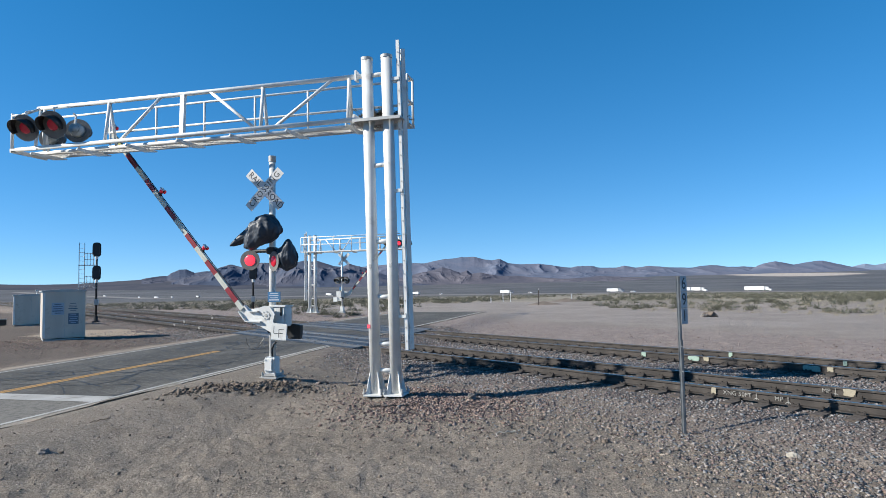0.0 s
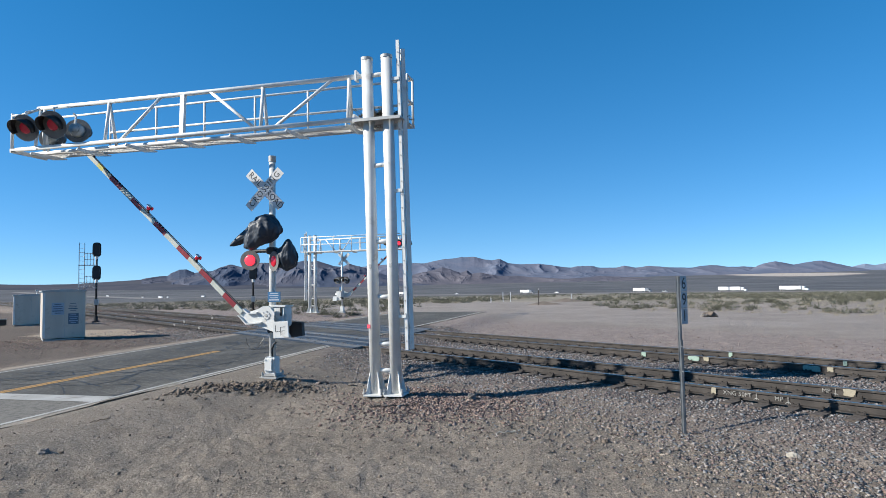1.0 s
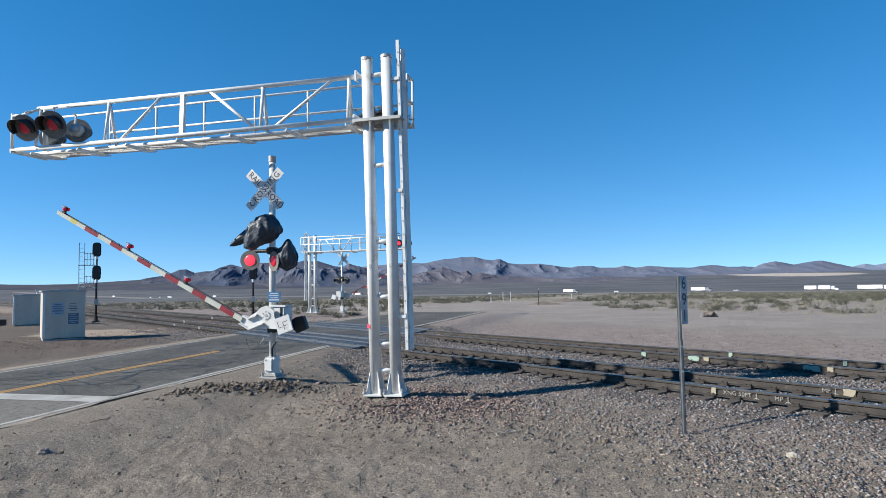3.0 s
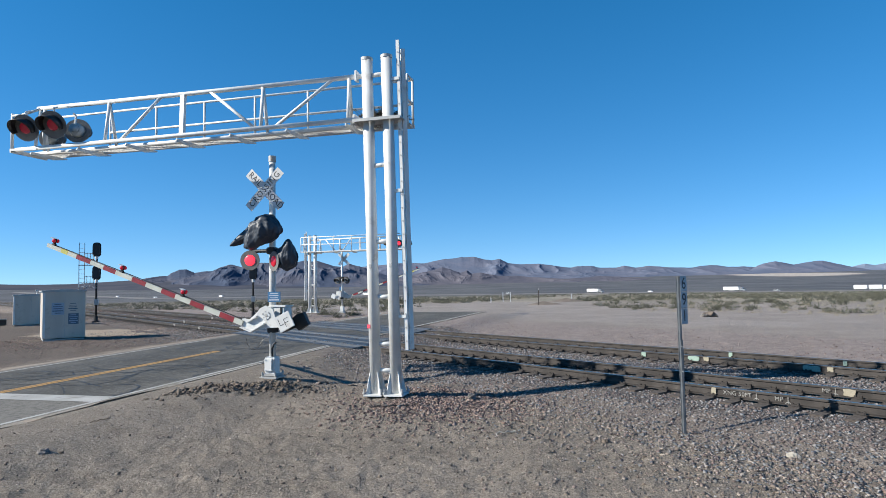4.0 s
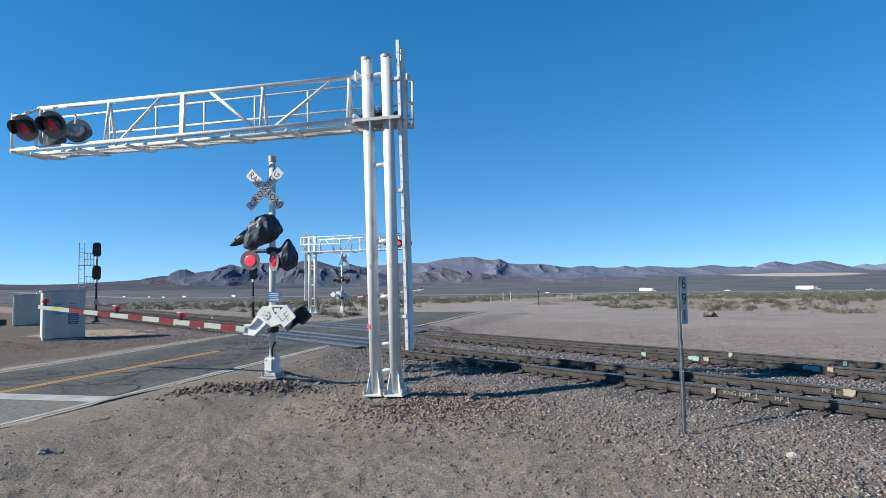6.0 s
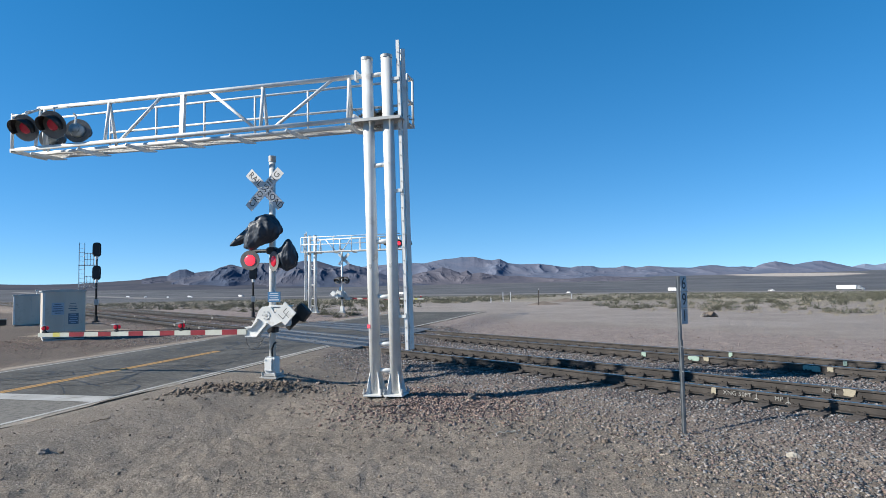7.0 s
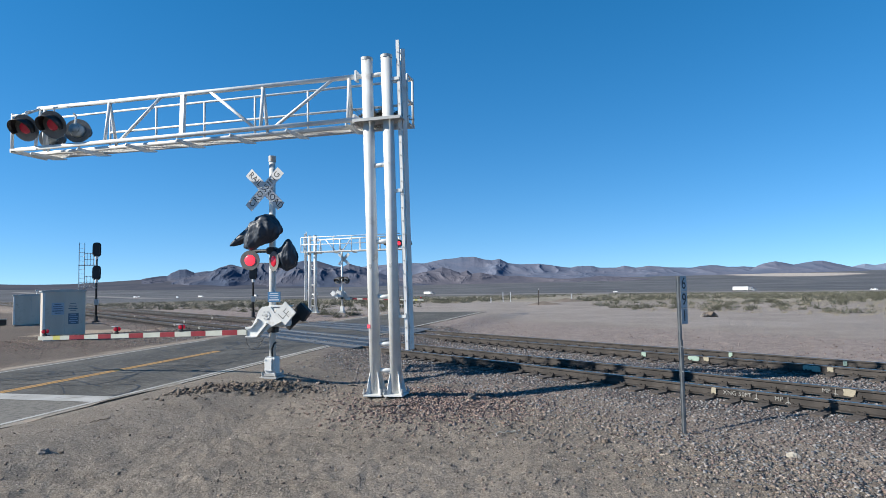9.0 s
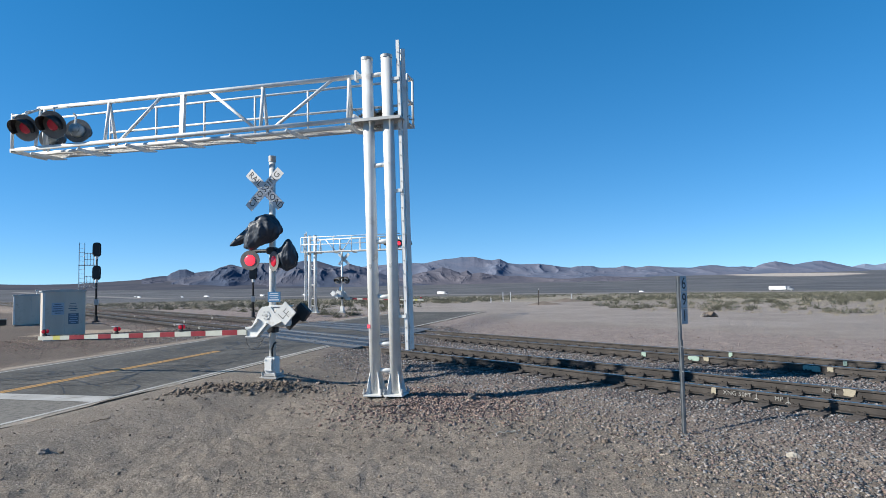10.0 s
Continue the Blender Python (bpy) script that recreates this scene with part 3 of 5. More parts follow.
def ridged(x, y, seed, octaves=6):
    """Sharp crests and gullies, from 0 to 1."""
    total, amp, size, weight = 0.0, 0.5, 1.0, 1.0
    for k in range(octaves):
        n = (1 - np.abs(2 * vnoise(x * size + 13.7 * k, y * size - 7.1 * k, seed + k) - 1)) ** 2
        n = n * weight
        weight = np.clip(n * 1.8, 0.15, 1)
        total = total + amp * n
        amp, size = amp * 0.5, size * 2.1
    return total


def ridge(name, points, dist, deep, material, label, rough=0.5, seed=0, grain=260.0, foot=1.5):
    """A mountain range: bearing (tangent) and rise (tangent) of the crest, carried out as a land form with gullies."""
    ks = np.array([p[0] for p in points])
    hs = np.array([p[1] for p in points])
    na, nd = 540, 60
    k = np.linspace(ks[0], ks[-1], na)
    jag = (ridged(k * dist / 90.0, k * 0 + 3.0, seed + 50, 4) - 0.4) * 0.0022 * rough
    crest_h = (np.interp(k, ks, hs) + jag * np.clip(np.interp(k, ks, hs) / 0.03, 0, 1)) * dist
    K, Q = np.meshgrid(k, np.linspace(0, 1, nd), indexing="ij")
    Y = dist - deep * (1 - Q)
    X = K * Y
    wx, wy = fbm(X / grain * 0.7, Y / grain * 0.7, seed + 9, 3), fbm(X / grain * 0.7 + 40, Y / grain * 0.7, seed + 19, 3)
    R = ridged(X / grain + wx, Y / (grain * 1.5) + wy, seed)
    floor = plain(np.hypot(X, Y)) - 6.0
    # the foot follows the crest only loosely
    wide = np.convolve(np.pad(crest_h, 50, "edge"), np.ones(101) / 101, "valid")
    tall = wide[:, None] * (1 - Q ** 3) + crest_h[:, None] * Q ** 3
    h = np.maximum(tall, floor + 1.0) - floor
    prof = Q ** foot
    swell = np.sin(np.clip(Q, 0, 1) * math.pi) ** 0.9
    body = prof + rough * (R - 0.36) * swell * (0.45 + 0.8 * prof)
    body = np.clip(body, -0.05, 0.93 + 0.07 * Q ** 6)
    body[:, -1] = 1.0
    Z = floor + h * body
    v = np.stack((X, Y, Z), -1).reshape(-1, 3).tolist()
    # the back falls away
    idx = np.arange(na * nd).reshape(na, nd)
    f = np.stack((idx[:-1, :-1], idx[1:, :-1], idx[1:, 1:], idx[:-1, 1:]), -1).reshape(-1, 4).tolist()
    top = len(v)
    v += [(x * 1.03, y * 1.03, -40.0) for x, y in zip(X[:, -1].tolist(), Y[:, -1].tolist())]
    f += [(int(idx[i, -1]), int(idx[i + 1, -1]), top + i + 1, top + i) for i in range(na - 1)]
    return tagged(sheet(name, v, f, material, soft=False), label, "mountain range", kind="structure")


def crest(rows):
    """Rows of two numbers: hundredths of sideways and upward slope from the eye point."""
    return [(a / 100, b / 100) for a, b in rows]


def build_far_land():
    # haze is put into these rock colours: bluer, and paler with distance
    far = mountain_material("haze_tinted_far_rock", (0.110, 0.130, 0.180), (0.140, 0.150, 0.195), (0.090, 0.110, 0.160))
    near = mountain_material("haze_tinted_dark_rock", (0.068, 0.084, 0.122), (0.110, 0.112, 0.138), (0.048, 0.062, 0.098))
    pale = mountain_material("haze_paled_far_rock", (0.17, 0.205, 0.275), (0.20, 0.235, 0.30), (0.155, 0.19, 0.26))
    red = mountain_material("haze_tinted_red_rock", (0.098, 0.098, 0.122), (0.135, 0.127, 0.145), (0.066, 0.070, 0.098))
    fan = mountain_material("haze_tinted_slope", (0.066, 0.071, 0.090), (0.086, 0.088, 0.104), (0.060, 0.066, 0.085))
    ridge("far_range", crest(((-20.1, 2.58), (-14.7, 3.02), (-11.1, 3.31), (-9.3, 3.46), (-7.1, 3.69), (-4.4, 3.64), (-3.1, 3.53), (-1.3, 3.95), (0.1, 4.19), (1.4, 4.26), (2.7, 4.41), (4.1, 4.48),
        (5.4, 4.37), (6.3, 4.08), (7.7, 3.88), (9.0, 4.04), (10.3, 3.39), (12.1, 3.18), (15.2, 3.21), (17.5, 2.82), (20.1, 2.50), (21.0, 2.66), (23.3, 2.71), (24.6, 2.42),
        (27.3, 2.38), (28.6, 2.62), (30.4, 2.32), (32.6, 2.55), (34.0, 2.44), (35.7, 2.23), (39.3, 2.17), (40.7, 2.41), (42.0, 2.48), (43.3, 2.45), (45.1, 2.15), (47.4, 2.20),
        (49.1, 2.08), (50.5, 2.06), (53.1, 1.75), (56.7, 1.24), (62.0, 0.43))), 4650, 700, far, "desert mountains along the skyline, tinted mauve for haze", 0.45, 11, 240.0)
    ridge("pale_range", crest(((58.4, 0.85), (63.8, 1.65), (65.2, 1.98), (66.6, 2.32), (68.3, 2.02), (70.0, 2.35), (71.9, 2.13), (76.3, 1.79))), 4850, 300, pale, "distant hills beyond the dry lake, paled with painted haze", 0.4, 31, 200.0)
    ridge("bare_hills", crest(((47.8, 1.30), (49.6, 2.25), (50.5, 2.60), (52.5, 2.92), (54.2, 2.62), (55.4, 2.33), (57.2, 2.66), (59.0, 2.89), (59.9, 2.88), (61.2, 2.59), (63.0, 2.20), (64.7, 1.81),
        (67.4, 1.32), (69.9, 0.92), (74.5, 0.21))), 4450, 420, far, "rounded hills behind the dry lake, tinted blue-grey for haze", 0.35, 27, 260.0)
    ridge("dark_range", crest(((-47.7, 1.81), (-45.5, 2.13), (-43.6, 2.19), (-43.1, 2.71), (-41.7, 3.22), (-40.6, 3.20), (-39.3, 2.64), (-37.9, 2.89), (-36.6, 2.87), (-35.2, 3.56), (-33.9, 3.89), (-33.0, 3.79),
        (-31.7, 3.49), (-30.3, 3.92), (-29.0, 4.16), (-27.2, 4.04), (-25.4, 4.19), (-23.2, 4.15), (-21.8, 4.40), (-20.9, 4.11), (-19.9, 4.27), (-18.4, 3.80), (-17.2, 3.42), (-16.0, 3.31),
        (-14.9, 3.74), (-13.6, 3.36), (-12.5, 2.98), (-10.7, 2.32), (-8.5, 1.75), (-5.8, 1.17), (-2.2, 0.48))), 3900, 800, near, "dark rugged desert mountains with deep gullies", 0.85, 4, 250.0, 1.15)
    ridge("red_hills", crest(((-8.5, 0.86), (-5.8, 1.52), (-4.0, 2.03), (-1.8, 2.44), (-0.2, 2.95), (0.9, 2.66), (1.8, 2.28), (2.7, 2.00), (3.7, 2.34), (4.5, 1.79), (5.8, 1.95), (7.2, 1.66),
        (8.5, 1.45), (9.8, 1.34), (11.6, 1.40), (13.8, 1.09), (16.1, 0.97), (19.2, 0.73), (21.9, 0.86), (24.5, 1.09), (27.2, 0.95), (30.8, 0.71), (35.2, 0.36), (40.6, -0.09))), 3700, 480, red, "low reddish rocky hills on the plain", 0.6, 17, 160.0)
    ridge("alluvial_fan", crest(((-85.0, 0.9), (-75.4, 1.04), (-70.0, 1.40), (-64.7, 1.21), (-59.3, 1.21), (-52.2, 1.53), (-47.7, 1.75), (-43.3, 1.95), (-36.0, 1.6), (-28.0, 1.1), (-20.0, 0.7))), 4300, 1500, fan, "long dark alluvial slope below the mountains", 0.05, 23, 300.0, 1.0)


HW = Vector((0.695, -0.72, 0)).normalized()
HW0 = Vector((0, 808, 0))


def hw_point(s, off=0.0):
    p = HW0 + HW * s + Vector((0.72, 0.695, 0)) * off
    return Vector((p.x, p.y, float(plain(math.hypot(p.x, p.y))) + 1.0))


def build_highway():
    v, f = [], []
    m = mat("pale_highway_asphalt", (0.18, 0.165, 0.15), (0.22, 0.20, 0.18), 0.02, 0.85, 0, 0.1, 3, 0.1)
    st = np.linspace(-2600, 900, 120)
    for s in st:
        for off, z in ((-30, -2.2), (-7, 0), (7, 0), (14, 0), (28, 0), (50, -2.2)):
            p = hw_point(s, off)
            v.append((p.x, p.y, p.z + z - 0.02))
    for i in range(len(st) - 1):
        for j in range(5):
            f.append((i * 6 + j, i * 6 + j + 1, i * 6 + j + 7, i * 6 + j + 6))
    tagged(sheet("highway", v, f, m), "pale distant highway on a low embankment", "highway", kind="structure")


build_ground()
build_road()
rails_rnd = random.Random(3)
build_track("near_railway_track", RAILS[0], RAILS[1], rails_rnd)
build_track("far_railway_track", RAILS[2], RAILS[3], rails_rnd)
build_crossing()
build_far_land()
build_highway()

# ---- signals ----
def bent(bm, pts, r, n=10):
    for a, b in zip(pts, pts[1:]):
        rod(bm, a, b, r, n)
    for p in pts[1:-1]:
        bmesh.ops.create_uvsphere(bm, u_segments=n, v_segments=6, radius=r, matrix=Matrix.Translation(p))
    return bm


def flasher(parent, m, disc, lens, lamp, back=False, hooded=True, brim=1.0):
    """A crossing lamp that looks along its +y: a round background, a lens, a hood above it and a housing behind."""
    b = B()
    rod(b, (0, -0.02, 0), (0, 0.0, 0), disc, 32)
    d = part("background_disc", b, DARKGREY, parent, "round dark grey background")
    d.matrix_basis = m
    b = B()
    bmesh.ops.create_uvsphere(b, u_segments=24, v_segments=12, radius=lens, matrix=Matrix.Diagonal((1, 0.28, 1, 1)))
    part("lens", b, lamp, d, "red glass lens", True)
    b = B()
    rod(b, (0, -0.20, 0), (0, -0.021, 0), lens * 1.12, 20, lens * 1.3)
    rod(b, (0, -0.24, 0), (0, -0.20, 0), lens * 0.7, 16)
    part("housing", b, CLEAR if back else BLACK, d, "", True)
    if not hooded:
        return d
    b = B()
    n, rows = 18, []
    for i in range(n + 1):
        a = radians(-25 + 230 * i / n)
        depth = 0.36 * (0.35 + 0.65 * max(0.0, math.sin(radians(10 + 160 * i / n))))
        rows.append([(math.cos(a) * lens * brim * k, y, math.sin(a) * lens * brim * k) for k, y in ((1.16, 0.0), (1.22, depth), (1.17, depth), (1.11, 0.0))])
    vs = [[b.verts.new(p) for p in r] for r in rows]
    for i in range(n):
        for j in range(4):
            b.faces.new((vs[i][j], vs[i][(j + 1) % 4], vs[i + 1][(j + 1) % 4], vs[i + 1][j]))
    b.faces.new(vs[0]), b.faces.new(vs[-1])
    part("hood", b, BLACK, d, "black sun hood", True)
    return d


def cantilever(name, m, mast_top, low, rise, length, label, lamps, lean=None):
    """Twin masts with a truss arm along +x, a walkway behind it, a ladder and lamps at the tip. +y looks at the traffic."""
    t = thing(name, m, label, "signal bridge", "cantilever signals")
    lean = lean or Matrix()
    for x in (0.285, -0.20):
        b = B()
        rod(b, (x, 0, 0.03), (x, 0, mast_top), 0.130, 28)
        mast = part("mast", b, GALV, t, "thick silver aluminium tube", True)
        mast.matrix_basis = lean
        b = B()
        rod(b, (x, 0, mast_top - 0.04), (x, 0, mast_top + 0.025), 0.140, 28)
        part("cap", b, GREYPAINT, mast)
        for k in range(4):
            a = math.pi / 4 + k * math.pi / 2
            c, s = math.cos(a), math.sin(a)
            g = B()
            prism(g, [(0.125, 0.04), (0.25, 0.04), (0.235, 0.10), (0.14, 0.52), (0.125, 0.52)], -0.012, 0.012)
            o = part("gusset", g, GALV, mast)
            o.matrix_basis = pose(x, 0, 0, 0, 0, math.degrees(a))
            g = B()
            rod(g, (x + c * 0.29, s * 0.29, 0.03), (x + c * 0.29, s * 0.29, 0.16), 0.022, 8)
            rod(g, (x + c * 0.29, s * 0.29, 0.05), (x + c * 0.29, s * 0.29, 0.09), 0.04, 6)
            part("anchor_bolt", g, GREYPAINT, mast)
        b = B()
        box(b, (x, 0, 0.02), (0.44, 0.48, 0.045), None, 0.008)
        part("base_plate", b, GALV, mast)
        b = B()
        box(b, (x, 0.13, 2.9), (0.05, 0.02, 0.09))
        part("hand_hole_cover", b, GREYPAINT, mast)
    for z in (0.55, 1.14, 2.20, 3.46, low - 1.05, low + rise):
        if z < mast_top - 0.2:
            part("rung", rod(B(), (0.285, 0, z), (-0.20, 0, z), 0.052, 14), GALV, t, "", True).matrix_basis = lean
    # the collar plates that carry the arm
    b = B()
    box(b, (0.0, 0.0, low - 0.02), (1.15, 0.52, 0.03))
    box(b, (0.0, 0.26, low - 0.03), (1.15, 0.03, 0.07))
    part("collar_plate", b, GREYPAINT, t)
    part("splice_flange", box(B(), (0.56, 0.05, low + 0.02), (0.06, 0.36, 0.22), None, 0.01), GALV, t)
    part("splice_flange", box(B(), (0.56, 0.02, low + rise), (0.05, 0.18, 0.26), None, 0.01), GALV, t)
    # truss: one top chord, two bottom chords
    x0, x1 = 0.45, length
    top = lambda x: (x, 0.0, low + rise + 0.010 * x)
    bots = (0.20, -0.38)
    part("top_chord", rod(B(), top(0.2), top(x1 - 0.62), 0.056, 16), ARM_ALU, t, "", True)
    for y in bots:
        part("bottom_chord", rod(B(), (x0, y, low), (x1, y, low + 0.03), 0.056, 16), ARM_ALU, t, "", True)
    n = 4
    for k in range(n + 1):
        x = 0.76 + (x1 - 0.76 - 0.7) * k / n if k < n else x1 - 0.7
        if k == 2:
            part("post", bar(B(), top(x), (x, 0.05, low), 0.12, 0.10), ARM_ALU, t)
            continue
        for y in bots:
            part("frame_leg", rod(B(), top(x), (x + (0.10 if y < 0 else -0.05), y, low), 0.042, 10), ARM_ALU, t, "", True)
    span = (x1 - 1.46) / n
    for k, up in ((0, True), (1, False), (3 - 1, True)):
        a = 0.76 + span * k
        p, q = (a + 0.25, a + span - 0.25)
        if k == 0:
            ends = (top(a + 0.41), (a + span - 0.42, 0.2, low))
        elif k == 1:
            ends = ((a + 0.07, 0.2, low), top(a + span - 0.77))
        else:
            ends = (top(a + 0.65), (a + span - 0.50, 0.2, low))
        part("diagonal", rod(B(), *ends, 0.040, 10), ARM_ALU, t, "", True)
    # walkway behind: grating, brackets, two handrails with posts
    y0, y1 = -0.42, -0.86
    b = B()
    for k in range(9):
        y = y0 + (y1 - y0) * k / 8
        box(b, ((x1 - 0.54) / 2, y, low + 0.005), (x1 + 0.54, 0.008, 0.035))
    x = -0.54
    while x < x1:
        box(b, (x, (y0 + y1) / 2, low + 0.012), (0.010, y0 - y1, 0.012))
        x += 0.10
    tagged(part("walkway_grating", b, GALV, t, "open steel walkway grating"), kind="stuff")
    for y in (y0, y1):
        part("walkway_edge", bar(B(), (-0.56, y, low), (x1 + 0.02, y, low + 0.02), 0.04, 0.07), ARM_ALU, t)
    x = 0.75
    while x < x1 + 0.1:
        g = B()
        prism(g, [(0.25, -0.05), (-0.90, -0.03), (-0.90, -0.06), (-0.45, -0.15), (0.28, -0.12)], x - 0.012, x + 0.012, "x")
        o = part("bracket", g, ARM_ALU, t)
        o.location.z = low - 0.02
        x += 1.52
    for z, end in ((0.56, 0.75 + 1.52 * int((x1 - 1.65) / 1.52)), (1.15, x1 - 0.45)):
        part("handrail", rod(B(), (-0.52, y1, low + z), (end, y1, low + z + 0.02), 0.031, 10), ARM_ALU, t, "", True)
    for z in (0.56, 1.15):
        part("handrail", rod(B(), (-0.52, y0, low + z), (-0.52, y1, low + z), 0.031, 10), ARM_ALU, t, "", True)
    part("handrail_post", rod(B(), (-0.52, y1, low), (-0.52, y1, low + 1.15), 0.031, 10), ARM_ALU, t, "", True)
    x = 0.75
    while x < x1 - 0.8:
        part("handrail_post", rod(B(), (x, y1, low), (x, y1, low + 1.15), 0.031, 10), ARM_ALU, t, "", True)
        x += 1.52
    part("handrail_post", rod(B(), (-0.52, y0, low), (-0.52, y0, low + 1.15), 0.031, 10), ARM_ALU, t, "", True)
    # ladder on the outer side of the masts
    lad = B()
    xl = -0.50
    box(lad, (xl + 0.02, -0.02, (1.0 + mast_top + 0.35) / 2), (0.075, 0.07, mast_top - 0.65))
    box(lad, (xl - 0.055, -0.13, (1.0 + mast_top + 0.18) / 2), (0.10, 0.05, mast_top - 0.82), Matrix.Rotation(radians(42), 4, "Z"))
    ladder = part("ladder", lad, GALV, t, "tall aluminium ladder with channel rails")
    ladder.matrix_basis = lean
    z = 1.2
    while z < mast_top + 0.25:
        part("step", rod(B(), (xl + 0.02, -0.02, z), (xl - 0.055, -0.13, z), 0.017, 8), GALV, ladder)
        part("rivet", rod(B(), (xl + 0.02, 0.013, z), (xl + 0.02, 0.022, z), 0.020, 8), GREYPAINT, ladder)
        z += 0.30
    for z in (1.75, 4.6, low + rise - 0.15):
        part("standoff", bar(B(), (-0.30, 0.0, z), (xl, 0.0, z), 0.09, 0.07), GALV, t).matrix_basis = lean
    # lamps at the tip
    for (x, y, z, turn, disc, lamp) in lamps:
        f = flasher(t, pose(x, y, low + z, -24 if abs(turn) < 90 else -6, 0, turn), disc, 0.155, lamp, back=abs(turn) > 90, brim=1.55)
        part("lamp_bracket", bent(B(), [(0, -0.2, 0), (0, -0.2, disc * 1.1), (0.0, -0.35, disc * 1.1)], 0.025), GALV, f)
    b = B()
    bent(b, [(x1 - 0.75, 0.0, low + rise + 0.1), (x1 - 0.35, 0.25, low + 0.96), (x1 - 0.02, 0.25, low + 0.96)], 0.035)
    rod(b, (x1 - 0.02, 0.25, low), (x1 - 0.02, 0.25, low + 1.02), 0.04, 10)
    rod(b, (x1 - 0.85, 0.0, low), (x1 - 0.85, 0.0, low + rise + 0.10), 0.045, 12)
    part("lamp_frame", b, GALV, t, "", True)
    part("lamp_post", rod(B(), (x1 - 1.2, -0.80, low), (x1 - 1.2, -0.80, low + 0.95), 0.03, 10), GALV, t, "", True)
    b = B()
    bar(b, (x1, 0.28, low + 0.0), (x1, -0.86, low + 0.0), 0.05, 0.10)
    bar(b, (x1 - 0.9, 0.28, low - 0.02), (x1, 0.28, low + 0.02), 0.05, 0.06)
    part("end_beam", b, GALV, t)
    return t


CANT = pose(-1.288, 13.25, 0.225, 0, 0, 164.7) @ Matrix.Scale(0.92, 4)
near_cantilever = cantilever("cantilever_signal", CANT, 7.74, 6.27, 1.07, 10.55, "silver twin-mast cantilever signal bridge reaching over the road", [
    (9.99, 0.34, 0.56, 10, 0.36, LAMP_OFF), (9.09, 0.32, 0.58, 10, 0.37, LAMP_OFF), (10.05, -0.55, 0.50, 206, 0.33, CLEAR), (9.15, -0.55, 0.62, 206, 0.34, CLEAR)], pose(-0.115, 0, 0, 0, 1.06, 0))
m_b = B()
box(m_b, (0.285, 0.133, 1.54), (0.075, 0.008, 0.085))
part("survey_mark", m_b, PINK_GLOW, near_cantilever, "small pink sticker with an added glow")
FARC = pose(-10.5, 50.6, 0.45, 0, 0, -15.3)
far_cantilever = cantilever("cantilever_signal", FARC, 6.15, 4.82, 0.98, 8.2, "silver cantilever signal bridge across the tracks", [
    (8.0, 0.32, 0.52, 8, 0.30, CLEAR), (7.0, 0.30, 0.66, 8, 0.30, CLEAR), (7.55, -0.55, 0.45, 180, 0.30, LAMP_ON), (6.7, -0.45, 0.46, 180, 0.30, CLEAR)])


ARM_Y = mat("yellow_reflective_patch", (0.55, 0.50, 0.12), (0.62, 0.58, 0.18), 3.0, 0.4, 0.0, 0.03, 60, 0.05)


